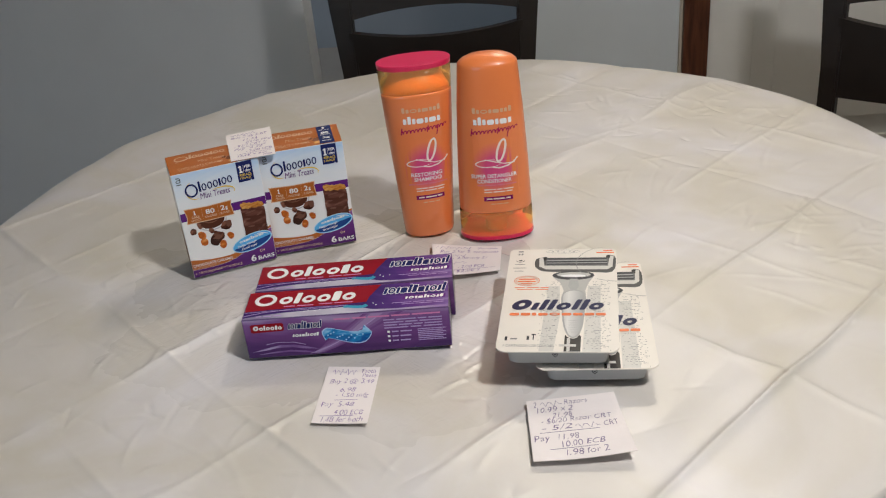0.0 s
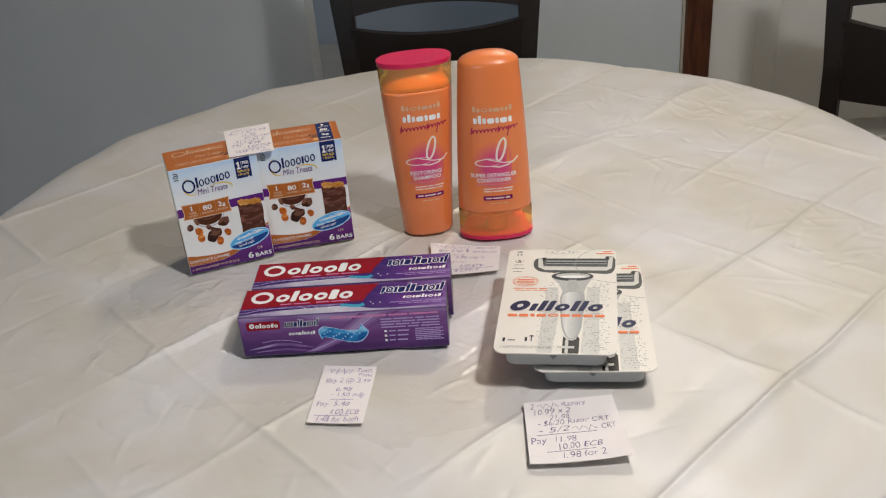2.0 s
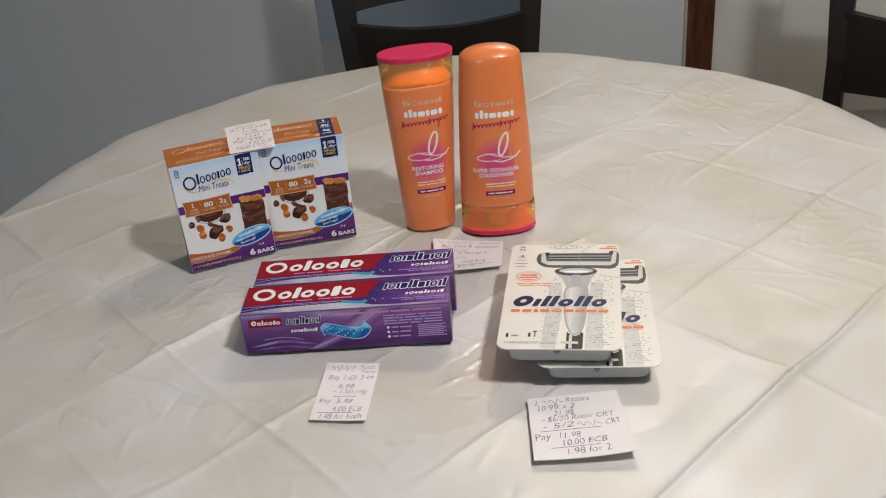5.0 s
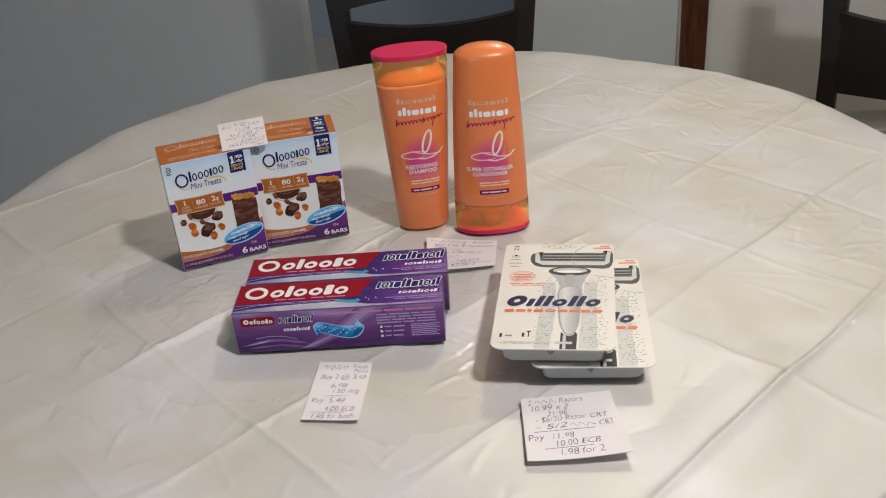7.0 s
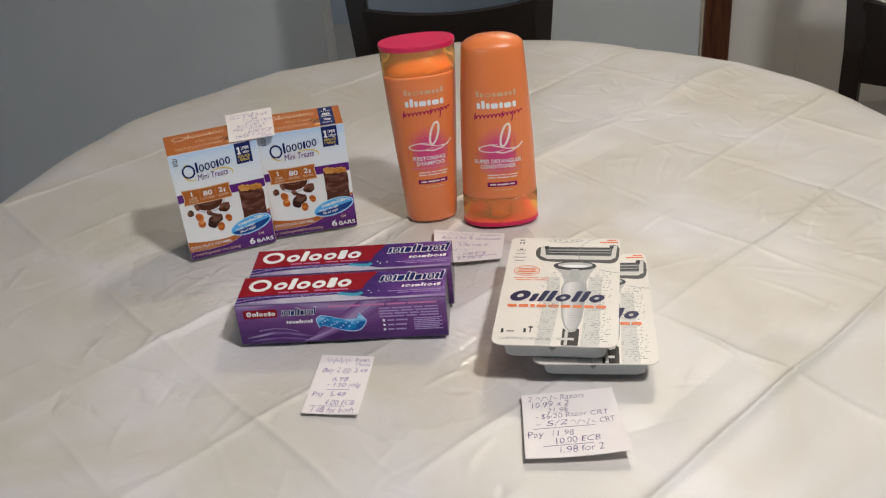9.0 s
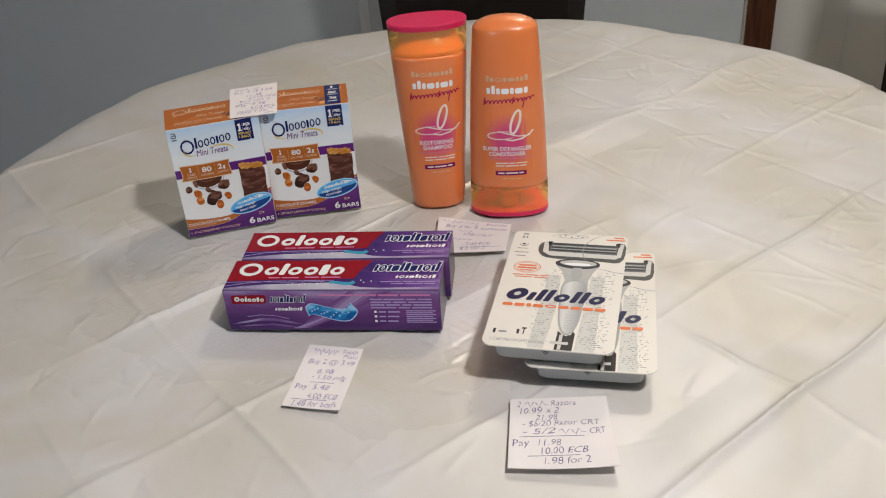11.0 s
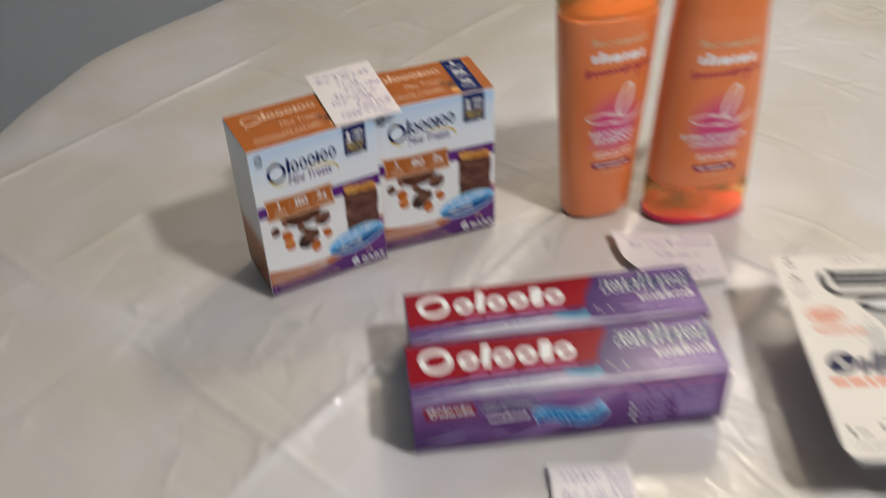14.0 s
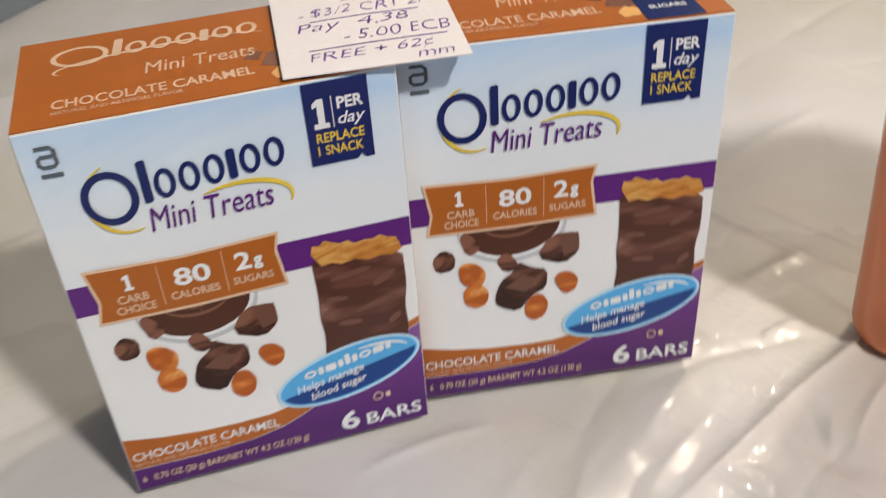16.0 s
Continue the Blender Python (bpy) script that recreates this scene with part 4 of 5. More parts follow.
def toothpaste_carton(m, label):
    w, d, h = 0.207, 0.046, 0.045
    c = empty("toothpaste_carton", m, label, "box", "pair of toothpaste cartons")
    part("carton", block(-w / 2, w / 2, -d / 2, d / 2, 0, h, 0.0009), surface("violet_carton", (0.085, 0.035, 0.15), 0.3, vary=0.05, coat=0.2), c)
    t, f = top_panel(w, d, h), front_panel(w, d)
    U = lambda name, k, shapes, mat, label="": print_shapes(name, t, k, shapes, mat, c, label=label)
    F = lambda name, k, shapes, mat, label="": print_shapes(name, f, k, shapes, mat, c, label=label)
    U("violet_print", 1, [rect(0.8, 206.2, 0.8, 45.2)], PURPLE_TOP)
    U("silver_band", 2, [[(0.8, 0.8), (206.2, 0.8), (206.2, 4.5), (150, 3.2), (132, 4.2), (118, 8.5), (100, 11.0), (70, 9.6), (40, 8.4), (18, 6.0), (0.8, 3.0)]], SILVER, "shiny silver band along the edge")
    U("wave_line", 3, stroke([(0.8, 6), (20, 10.5), (45, 13.2), (80, 13.8), (105, 13.5)], 0.8) + stroke([(0.8, 11.5), (26, 12.6), (60, 11.4), (96, 12.6)], 0.6), LILAC)
    U("sparkle", 4, [ellipse(x, y, 0.7, 0.7, n=10) for x, y in ((62, 8.4), (66, 9.6), (73, 8), (78, 9.2), (134, 11), (131, 14.2), (141, 13), (90, 8.6))], INK_WHITE)
    U("red_field", 4, [[(0.8, 45.2), (137.5, 45.2), (126.5, 26), (124.0, 17.2), (100, 15.4), (60, 15.6), (24, 14.4), (0.8, 13.0)]], RED, "dark red brand field")
    U("word_mark", 5, ring_strip(19.5, 31.0, 9.4, 7.8, 4.0) + emblem("olooto", 33, 22.6, 78, 17.6, 0.16, 0.30), INK_WHITE, "white word-mark drawn as plain shapes")
    U("small_print", 5, bars(40, 17.6, 30, 1.5, (4, 6)) + bars(76, 18.2, 34, 1.5, (5, 7)), PINK_INK)
    U("gel_picture", 5, [squiggle(113.5, 10.4, 25, 7.5)], TEAL)
    U("range_mark_glow", 3, swell(emblem("ioibltbioil", 140.2, 28.0, 62.4, 14.0, 0.2, 0.30), 0.8), INK_WHITE)
    U("range_mark", 4, emblem("ioibltbioil", 140.2, 28.0, 62.4, 14.0, 0.2, 0.30), INK_NAVY, "navy range mark as plain shapes")
    U("small_print", 4, bars(172, 24.0, 30, 1.6, (4, 9)), INK_NAVY)
    U("variant_plate", 3, [rect(160, 203, 16.6, 22.6, 1.5)], INK_PURPLE)
    U("variant_mark", 4, emblem("ioiblioit", 163, 17.4, 38, 5.6, 0.2, 0.3), INK_WHITE)
    U("small_print", 3, bars(150, 11.6, 52, 0.9, (9, 5, 8)) + bars(160, 8.8, 42, 0.9, (6, 8, 5)) + bars(14, 3.4, 26, 1.6, (2, 3, 3)), LILAC)
    F("violet_print", 1, [rect(0.8, 206.2, 0.8, 44.2)], PURPLE_FRONT)
    wedge = [(66, 2), (76, 2), (106, 15), (136, 32), (156, 43.6), (124, 43.6), (106, 30), (86, 14)]
    for k, (grow, tone) in enumerate(((1.25, (0.155, 0.058, 0.215)), (1.0, (0.19, 0.085, 0.26)), (0.75, (0.25, 0.14, 0.33)), (0.45, (0.34, 0.23, 0.44)))):
        shape = [(104 + (u - 104) * (0.8 + 0.2 * grow) + (grow - 1) * (14 if i < 5 else -14), max(1, min(43.6, v))) for i, (u, v) in enumerate(wedge)]
        F("light_wedge", 1.2 + 0.2 * k, [shape], ink("wedge_ink", tone))
    F("swoosh", 2, [[(4, 7), (18, 10.5), (34, 13.8), (48, 13.4), (62, 10.2), (74, 6.6), (60, 8.0), (46, 10.6), (32, 10.8), (18, 8.4)]], PURPLE_SWIRL_PALE)
    F("swoosh", 2.5, [[(10, 4), (26, 6.4), (44, 7.6), (60, 5.4), (72, 3), (58, 3.6), (42, 5.4), (26, 4.6)]], PURPLE_SWIRL_PALE)
    F("streak", 2.7, stroke([(68, 3), (84, 9), (104, 19), (122, 30), (136, 40)], 0.8), LILAC)
    F("streak", 2.7, stroke([(20, 15.4), (34, 17.4), (48, 16.4), (60, 13)], 0.6), LILAC)
    F("red_plate", 3, [[(7.5, 30.8), (9, 29.6), (39.5, 30.4), (41, 31.8), (41, 38.4), (39.5, 39.8), (9, 39.2), (7.5, 37.8)]], RED)
    F("word_mark", 4, emblem("Dolooto", 10, 32.2, 29, 5.4, 0.1, 0.32), INK_WHITE)
    F("range_mark_glow", 3, swell(emblem("ioibltbioil", 45, 31.8, 33.4, 8.2, 0.2, 0.3), 0.5), INK_WHITE)
    F("range_mark", 4, emblem("ioibltbioil", 45, 31.8, 33.4, 8.2, 0.2, 0.3), INK_NAVY)
    F("variant_mark", 4, emblem("ioiblioit", 48.4, 22.4, 26, 4.4, 0.2, 0.3), INK_WHITE)
    F("gel_glow", 3, [squiggle(103, 21, 50, 24)], ink("pale_gel_ink", (0.42, 0.58, 0.82)))
    F("gel_picture", 4, [squiggle(103, 21, 48, 21.5)], GEL, "blue sparkling gel picture")
    F("gel_bubble", 5, [ellipse(84 + 2.9 * k, 21 + 3.4 * math.cos(k * 0.42 + 0.3) + (k % 3 - 1) * 2.4, 0.9, 0.9, n=10) for k in range(13)], ink("aqua_ink", (0.35, 0.62, 0.86)))
    F("headline", 3, bars(92, 38.6, 106, 1.8, (7, 6, 9, 8, 12)), PINK_INK)
    F("small_print", 3, [s for k in range(4) for s in bars(141, 34.2 - 3.1 * k, 58, 1.3, ((5, 9, 4, 6), (8, 5, 9), (6, 6, 4, 8), (9, 4, 7))[k])], LILAC)
    F("bullet_print", 3, [rect(143.5, 146, 19.8 - 5.2 * k, 22.2 - 5.2 * k) for k in range(3)], INK_WHITE)
    F("small_print", 3, [s for k in range(3) for s in bars(148, 20.2 - 5.2 * k, 20 - k, 1.5, (3, 5))], LILAC)
    F("small_print", 3, [rect(174, 202 - (k % 2) * 3, 21.6 - 2.1 * k, 22.6 - 2.1 * k) for k in range(7)], LILAC)
    for panel in (side_panel(w, d), right_panel(w, d)):
        print_shapes("dark_end", panel, 1, [rect(0.9, d * 1000 - 0.9, 0.9, h * 1000 - 0.9)], NAVY_END, c, label="dark navy end flap")
    return c


TUBE = Matrix.Diagonal((1.0, 1.13, 1.029, 1.0))
tube_box = toothpaste_carton(pose(0.0, 0.876, REST, 0, 0, 0.0) @ TUBE, "purple toothpaste carton with a dark red brand field")
copy_thing(tube_box, pose(0.0040, 0.9303, REST, 0, 0, 0.6))

# ---- razor packs ----
CARD = surface("cream_card", (0.76, 0.715, 0.65), 0.4, vary=0.03, scale=70, coat=0.15)
TRAY = surface("grey_white_tray", (0.42, 0.42, 0.41), 0.4, vary=0.06, scale=50)
INK_BRAND = ink("dark_blue_ink", (0.008, 0.010, 0.06), 0.35)
INK_CORAL = ink("coral_ink", (0.75, 0.20, 0.08))
INK_STEEL = ink("steel_ink", (0.05, 0.05, 0.055))
INK_LIGHT = ink("light_steel_ink", (0.40, 0.40, 0.39))
INK_BLACK = ink("black_ink", (0.02, 0.018, 0.018))
INK_PALE_STEEL = ink("bright_steel_ink", (0.58, 0.56, 0.53))
INK_SPECK = ink("speckle_ink", (0.26, 0.26, 0.26))
HANDLE = ramp_print("handle_picture", ((0.0, (0.30, 0.30, 0.30)), (0.5, (0.66, 0.65, 0.63)), (1.0, (0.34, 0.34, 0.34))), 0, -0.005, 0.022, rough=0.3)


def razor_pack(m, label):
    """A printed card over a shallow tray; origin on its base, under the card's middle."""
    w, l, top = 0.112, 0.188, 0.0212
    c = empty("razor_pack", m, label, "package", "stacked razor packs")
    outline = []
    for cx, cy, r, a0 in ((w / 2, l / 2, 0.006, 0), (-w / 2, l / 2, 0.006, 90), (-w / 2, -l / 2, 0.010, 180), (w / 2, -l / 2, 0.010, 270)):
        for k in range(7):
            a = radians(a0 + 15 * k)
            outline.append((cx - math.copysign(r, cx) + r * math.cos(a), cy - math.copysign(r, cy) + r * math.sin(a)))
    bm = bmesh.new()
    lo, hi = [bm.verts.new((x, y, top - 0.0011)) for x, y in outline], [bm.verts.new((x, y, top)) for x, y in outline]
    bm.faces.new(lo[::-1])
    bm.faces.new(hi)
    for i in range(len(lo)):
        j = (i + 1) % len(lo)
        bm.faces.new((lo[i], lo[j], hi[j], hi[i]))
    card = part("card", bm, CARD, c, "cream printed card with rounded corners")
    tray = part("tray", loft([(0.0, 0.0445, 0.082), (0.002, 0.0465, 0.0835), (top - 0.0012, 0.0485, 0.0855)], 16, 72), TRAY, c, "grey-white moulded tray")
    tray_tag = Matrix(((1, 0, 0, 0), (0, 0, -1, -0.0849), (0, 1, 0, 0), (0, 0, 0, 1)))
    print_shapes("end_mark", tray_tag, 1, ring_strip(-2, 12.0, 2.6, 3.0, 0.9, n=4) + [rect(-2.8, -1.2, 11, 12.6)], INK_STEEL, tray)
    p = Matrix.Translation((-w / 2, -l / 2, top)) @ Matrix.Diagonal((w / 0.108, l / 0.187, 1, 1))
    P = lambda name, k, shapes, mat, label="": print_shapes(name, p, k, shapes, mat, card, label=label)
    rng = random.Random(4)
    P("grey_column", 1, [[(38, 1), (51, 1), (55, 60), (53, 112), (42, 112)], [(76, 1), (92, 1), (92, 112), (80, 112), (78, 60)]], ink("pale_grey_ink", (0.63, 0.61, 0.57)))
    spots = [(rng.choice((rng.uniform(36, 53), rng.uniform(77, 95), rng.uniform(84, 100))), 2.6 * round(rng.uniform(1, 46))) for _ in range(420)]
    P("speckle", 2, [rect(u, u + rng.uniform(0.5, 1.9), v, v + 0.8) for u, v in spots], INK_SPECK)
    # razor picture: head, neck, handle, foot
    P("razor_shade", 2, [worn([(28, 168), (26, 160), (27, 150), (33, 141.5), (46, 139.5), (60, 140), (84, 139), (102, 137), (107, 147), (107.4, 172), (98, 174), (97, 166), (40, 164), (37, 170)], 1)], ink("mid_grey_ink", (0.085, 0.083, 0.08)))
    P("razor_frame", 3, [[(30.5, 168), (34.5, 168.5), (36.4, 152.5), (99.4, 151.5), (100.8, 171.5), (105.2, 172), (103.6, 149), (98.6, 144.2), (38.5, 144.8), (31.2, 151)]], ink("pale_steel_ink", (0.62, 0.60, 0.56)))
    P("razor_end", 4, [[(34, 170), (38.4, 170.5), (38.2, 164), (35.2, 163.6)], [(97.6, 172.5), (101.6, 173), (101.2, 166), (98, 166)]], INK_BLACK)
    P("blade_bed", 4, [rect(37.8, 99.2, 152.6, 168.4)], ink("blade_grey_ink", (0.17, 0.17, 0.175)))
    P("blade", 5, [rect(38.6, 98.6, 153.6, 156.4), rect(38.6, 98.6, 158.6, 161.2), rect(38.6, 98.6, 164.6, 167.6)], INK_STEEL)
    P("blade_gleam", 6, [rect(39, 98.2, 156.8, 157.9), rect(39, 98.2, 161.8, 163.2)], INK_LIGHT)
    P("razor_neck", 3, [ellipse(65.6, 132.6, 20.4, 8.6)], INK_STEEL)
    P("neck_gleam", 4, [ellipse(66.0, 133.8, 16.6, 5.0)], ink("chrome_ink", (0.50, 0.49, 0.47)))
    P("neck_gleam", 5, [ellipse(66.4, 131.6, 13.0, 2.6)], INK_WHITE)
    P("neck_fan", 2.5, [[(46, 129), (85.4, 130), (80.5, 118), (77.6, 104), (78.6, 88), (55, 90), (57, 104), (53.4, 118)]], ink("soft_steel_ink", (0.46, 0.45, 0.43)))
    P("neck_stem", 4, [[(62.5, 126), (70, 126), (71.5, 112), (69, 104), (64, 104), (61, 112)]], INK_LIGHT)
    P("handle_outline", 4.5, [worn([(54.6, 92), (57.6, 102), (66.6, 106), (76.2, 102), (79.2, 90), (77.2, 60), (76.2, 40), (72.4, 24), (67.8, 21), (62.8, 24), (58.4, 40), (56.6, 60)], 2)], INK_LIGHT)
    P("handle_picture", 5, [worn([(56.4, 92), (58.8, 100.4), (66.6, 104), (75.0, 100.4), (77.4, 90), (75.6, 60), (74.6, 41), (71.4, 26), (67.8, 23), (63.8, 26), (60.0, 41), (58.2, 60)], 2)], HANDLE, "silver razor handle picture")
    P("grip_line", 6, [q for k in range(6) for q in ring_strip(67.4, 32 + 3.8 * k, 4.6, 1.0, 0.5, 0, 190, 350, 8)], INK_LIGHT)
    P("razor_foot", 4, [[(59.9, 0.6), (74.4, 0.6), (74.8, 24), (73, 27), (71.4, 22.4), (67.8, 20.4), (63.6, 22.4), (60.4, 27)]], ink("charcoal_ink", (0.045, 0.04, 0.038)))
    P("hook_picture", 5, [rect(55.6, 70.6, 8.2, 11.8), rect(62.4, 65.2, 12.0, 21.6), rect(62.4, 65.2, 1.0, 8.0)], INK_PALE_STEEL)
    P("fine_circle", 6, ring_strip(98, 156.5, 30, 33, 0.7, 0, 92, 252) + stroke([(88.8, 125.2), (96, 122.6), (103, 121), (107.6, 120.6)], 0.7), INK_SPECK)
    # marks and print
    P("word_mark", 7, emblem("Dillollo", 7.0, 68.6, 85.6, 18.2, 0.32, 0.34), INK_BRAND, "dark blue word-mark as plain shapes")
    P("range_mark", 7, emblem("bbibobbbb", 8.2, 58.6, 88.4, 7.2, 0.0, 0.30), INK_CORAL, "coral range mark as plain shapes")
    P("stamp", 3, ring_strip(20.6, 122.6, 12.2, 9.4, 0.7) + ring_strip(20.6, 122.6, 10.6, 7.6, 0.4) + bars(12.6, 124.4, 16, 2.4, (6,)) + bars(11.8, 120.0, 17.6, 2.6, (7,)) + bars(15, 116.6, 11, 1.6, (4,)), INK_CORAL)
    P("coral_print", 3, bars(9.4, 108.6, 33, 1.5, (5, 6, 4)) + bars(12, 105.2, 30, 1.3, (6, 5)) + bars(95, 181.6, 9, 2.2, (3,)) + bars(88, 177.4, 17.6, 2.2, (8,)), INK_CORAL)
    P("small_print", 3, bars(5, 147.4, 13, 1.2, (6,)) + bars(7, 141.2, 9, 1.2, (5,)) + bars(6.4, 154.6, 10, 1.1, (5,)) + bars(8.6, 180.6, 5, 2.4, (1,)) + bars(8.6, 174.4, 5, 3.6, (1, 1)), INK_SPECK)
    P("shield_mark", 3, ring_strip(11.6, 163.4, 4, 3.6, 0.8, 0, 170, 370) + [rect(10.2, 13.2, 162, 164.4)], INK_STEEL)
    write("lettering", p, 3, "1", 7.0, 17.6, 2.2, 6.4, INK_STEEL, card, bold=0.04)
    write("lettering", p, 3, "1", 26.6, 18.6, 2.2, 6.4, INK_STEEL, card, bold=0.04)
    P("small_print", 3, bars(11.8, 19.2, 6.4, 2.2, (5,)), INK_SPECK)
    P("tiny_razor", 3, [rect(32.0, 33.0, 18.6, 26.4), rect(30.6, 34.4, 26.0, 28)], INK_STEEL)
    write("lettering", p, 3, "1 CARTRIDGE/CARTOUCHE", 6.4, 7.6, 44, 3.8, INK_SPECK, card)
    P("hang_slot", 3, ring_strip(54, 181.6, 17, 3.4, 0.5) + [ellipse(x, 181.4 + dy, 1.0, 1.0, n=10) for x, dy in ((44, 0), (49, 1.2), (55, -1.2), (61, 0.8), (65, -0.6))], INK_SPECK)
    return c


pack = razor_pack(pose(0.2455, 0.8600, REST + 0.0006, 0.5, 0, -4.8), "cream razor pack with a printed card, lying under another")
copy_thing(pack, pose(0.2140, 0.8580, REST + 0.0232, 0.2, -0.6, -8.0))["label"] = "cream razor pack with a printed card, stacked on another"

# ---- bottles ----
PEACH = surface("peach_plastic", (0.80, 0.215, 0.060), 0.34, vary=0.03, scale=30, coat=0.6)
AMBER = clear_plastic("amber_clear_cap", (1.0, 0.70, 0.30), 0.07, 0.86, 1.12)
SHOULDER = surface("orange_plastic", (0.66, 0.145, 0.008), 0.25, vary=0.04, scale=30, coat=0.3)
PINK = surface("pink_plastic", (0.64, 0.014, 0.085), 0.32, vary=0.03, scale=40)
INK_RIBBON = ink("ribbon_white_ink", (0.86, 0.74, 0.68))
INK_MAGENTA = ink("magenta_ink", (0.40, 0.015, 0.09))
INK_PLUM = ink("plum_ink", (0.22, 0.012, 0.11))
INK_SILVER = ink("silver_ink", (0.72, 0.45, 0.28), 0.3, 0.3)


def blush():
    """A magenta blush that fades into the bottle's peach."""
    m = bpy.data.materials.new("magenta_blush")
    m.use_nodes = True
    nodes, links = m.node_tree.nodes, m.node_tree.links
    p = nodes["Principled BSDF"]
    where, shift, ball, ramp = (nodes.new(k) for k in ("ShaderNodeTexCoord", "ShaderNodeMapping", "ShaderNodeTexGradient", "ShaderNodeValToRGB"))
    shift.vector_type = "TEXTURE"
    shift.inputs["Location"].default_value, shift.inputs["Scale"].default_value = (0.002, 0.0, 0.092), (0.030, 10.0, 0.034)
    ball.gradient_type = "SPHERICAL"
    links.new(where.outputs["Object"], shift.inputs[0])
    links.new(shift.outputs[0], ball.inputs[0])
    links.new(ball.outputs["Fac"], ramp.inputs["Fac"])
    ramp.color_ramp.elements[0].position, ramp.color_ramp.elements[0].color = 0.05, (0.80, 0.215, 0.060, 1)
    ramp.color_ramp.elements[1].position, ramp.color_ramp.elements[1].color = 0.60, (0.66, 0.06, 0.20, 1)
    links.new(ramp.outputs[0], p.inputs["Base Color"])
    p.inputs["Roughness"].default_value, p.inputs["Coat Weight"].default_value = 0.30, 0.3
    return m


BLUSH = blush()
OVAL = 2.3


def wrapper(sections):
    """Bends a flat print (x, z) round the front of a lofted body."""
    zs = [s[0] for s in sections]

    def bend(x, z, lift):
        rx, ry = np.interp(z, zs, [s[1] for s in sections]), np.interp(z, zs, [s[2] for s in sections])
        f = min(0.985, abs(x) / rx)
        return Vector((math.copysign(f * rx, x), -ry * (1 - f ** OVAL) ** (1 / OVAL) - 0.00022 - lift, z))
    return bend


def bottle_prints(c, wrap, lines, upper):
    P = lambda name, k, shapes, mat, label="": print_shapes(name, None, k, shapes, mat, c, wrap, label)
    P("blush", 0, [[(-30, 56), (34, 56), (34, 128), (-30, 128)]], BLUSH, "magenta blush behind the lettering")
    P("maker_mark", 2, emblem("lioibiil", -21, upper + 9.5, 44, 6.4, 0.0, 0.24), INK_SILVER, "faint silver word-mark as plain shapes")
    P("range_mark", 2, emblem("ilibibi", -20.5, upper - 4.0, 43, 9.4, 0.0, 0.3), INK_WHITE, "white range mark as plain shapes")
    script = [(-24 + 0.42 * k + 0.7 * math.sin(k * 0.62), upper - 13.6 + 1.9 * math.sin(k * 0.62 + 1.0) + 0.03 * k) for k in range(126)]
    P("script_mark", 2, stroke(script, 1.25) + stroke([(-24, upper - 17), (-22.5, upper - 8.6)], 1.3) + stroke([(6, upper - 15), (8, upper - 7.4)], 1.3) + stroke([(17, upper - 20), (19, upper - 10)], 1.2), INK_MAGENTA, "magenta script mark as plain strokes")
    loop = ring_strip(9, 113.5, 4.2, 13.5, 2.6, -16, -150, 215, 36)
    sweep = ring_strip(-6, 98.5, 15, 4.4, 1.5, 2, 40, 330, 30) + stroke([(-2, 94), (6, 92.6), (16, 94.5), (24, 99), (28, 103)], 1.6) + stroke([(-10, 103.4), (2, 100), (12, 97.4), (24, 97.5)], 1.2)
    P("ribbon", 2, loop + sweep, INK_RIBBON, "pale looped ribbon drawing")
    for text, x, z, w, h in lines:
        write("lettering", None, 3, text, x, z, w, h, INK_WHITE, c, bold=0.02, wrap=wrap)
    P("small_print", 2, bars(-21, 71, 46, 1.2, (4, 8, 5, 7)), ink("rose_ink", (0.72, 0.22, 0.30)))
    P("small_print", 2, bars(-13, 65.4, 34, 1.3, (7, 3, 6)) + bars(-13, 62.2, 33, 1.3, (5, 8, 4)), INK_RIBBON)
    P("plate", 2, [rect(-14, 20, 51.5, 57)], INK_PLUM)
    P("small_print", 3, bars(-11, 53.4, 28, 1.6, (4, 8, 3)), INK_RIBBON)
    P("small_print", 2, bars(-6, 47.0, 20, 1.1, (3, 4, 3)), INK_SILVER)


def shampoo_bottle(m):
    c = empty("shampoo_bottle", m, "peach shampoo bottle with a clear amber cap and pink top", "bottle")
    body = [(0.0, 0.0275, 0.0172), (0.002, 0.0294, 0.0190), (0.006, 0.0305, 0.0200), (0.05, 0.0330, 0.0217), (0.11, 0.0370, 0.0234), (0.15, 0.0395, 0.0242), (0.176, 0.0408, 0.0245), (0.1795, 0.0406, 0.0243), (0.1805, 0.0398, 0.0236)]
    body_part = part("body", loft(body, OVAL, 64), PEACH, c, smooth=True)
    part("shoulder", loft([(0.1806, 0.0385, 0.0222), (0.187, 0.037, 0.021), (0.194, 0.031, 0.018), (0.199, 0.020, 0.014), (0.202, 0.0135, 0.0125), (0.208, 0.0125, 0.0125)], 2.1, 48), SHOULDER, c, "glossy orange shoulder under the cap", True)
    cap = part("cap", loft([(0.1808, 0.0412, 0.0247), (0.194, 0.0416, 0.0249), (0.2085, 0.0420, 0.0251)], OVAL, 64, inward=0.0014), AMBER, c, "clear amber plastic cap", True)
    cap.visible_shadow = False
    part("cap_top", loft([(0.2087, 0.0420, 0.0251), (0.2138, 0.0426, 0.0255), (0.2145, 0.0418, 0.0248)], OVAL, 64), PINK, cap, "flat pink cap top")
    bottle_prints(body_part, wrapper(body), (("RESTORING", -17.5, 81.4, 37, 5.0), ("SHAMPOO", -14.5, 75.2, 33, 5.0)), 151)
    return c


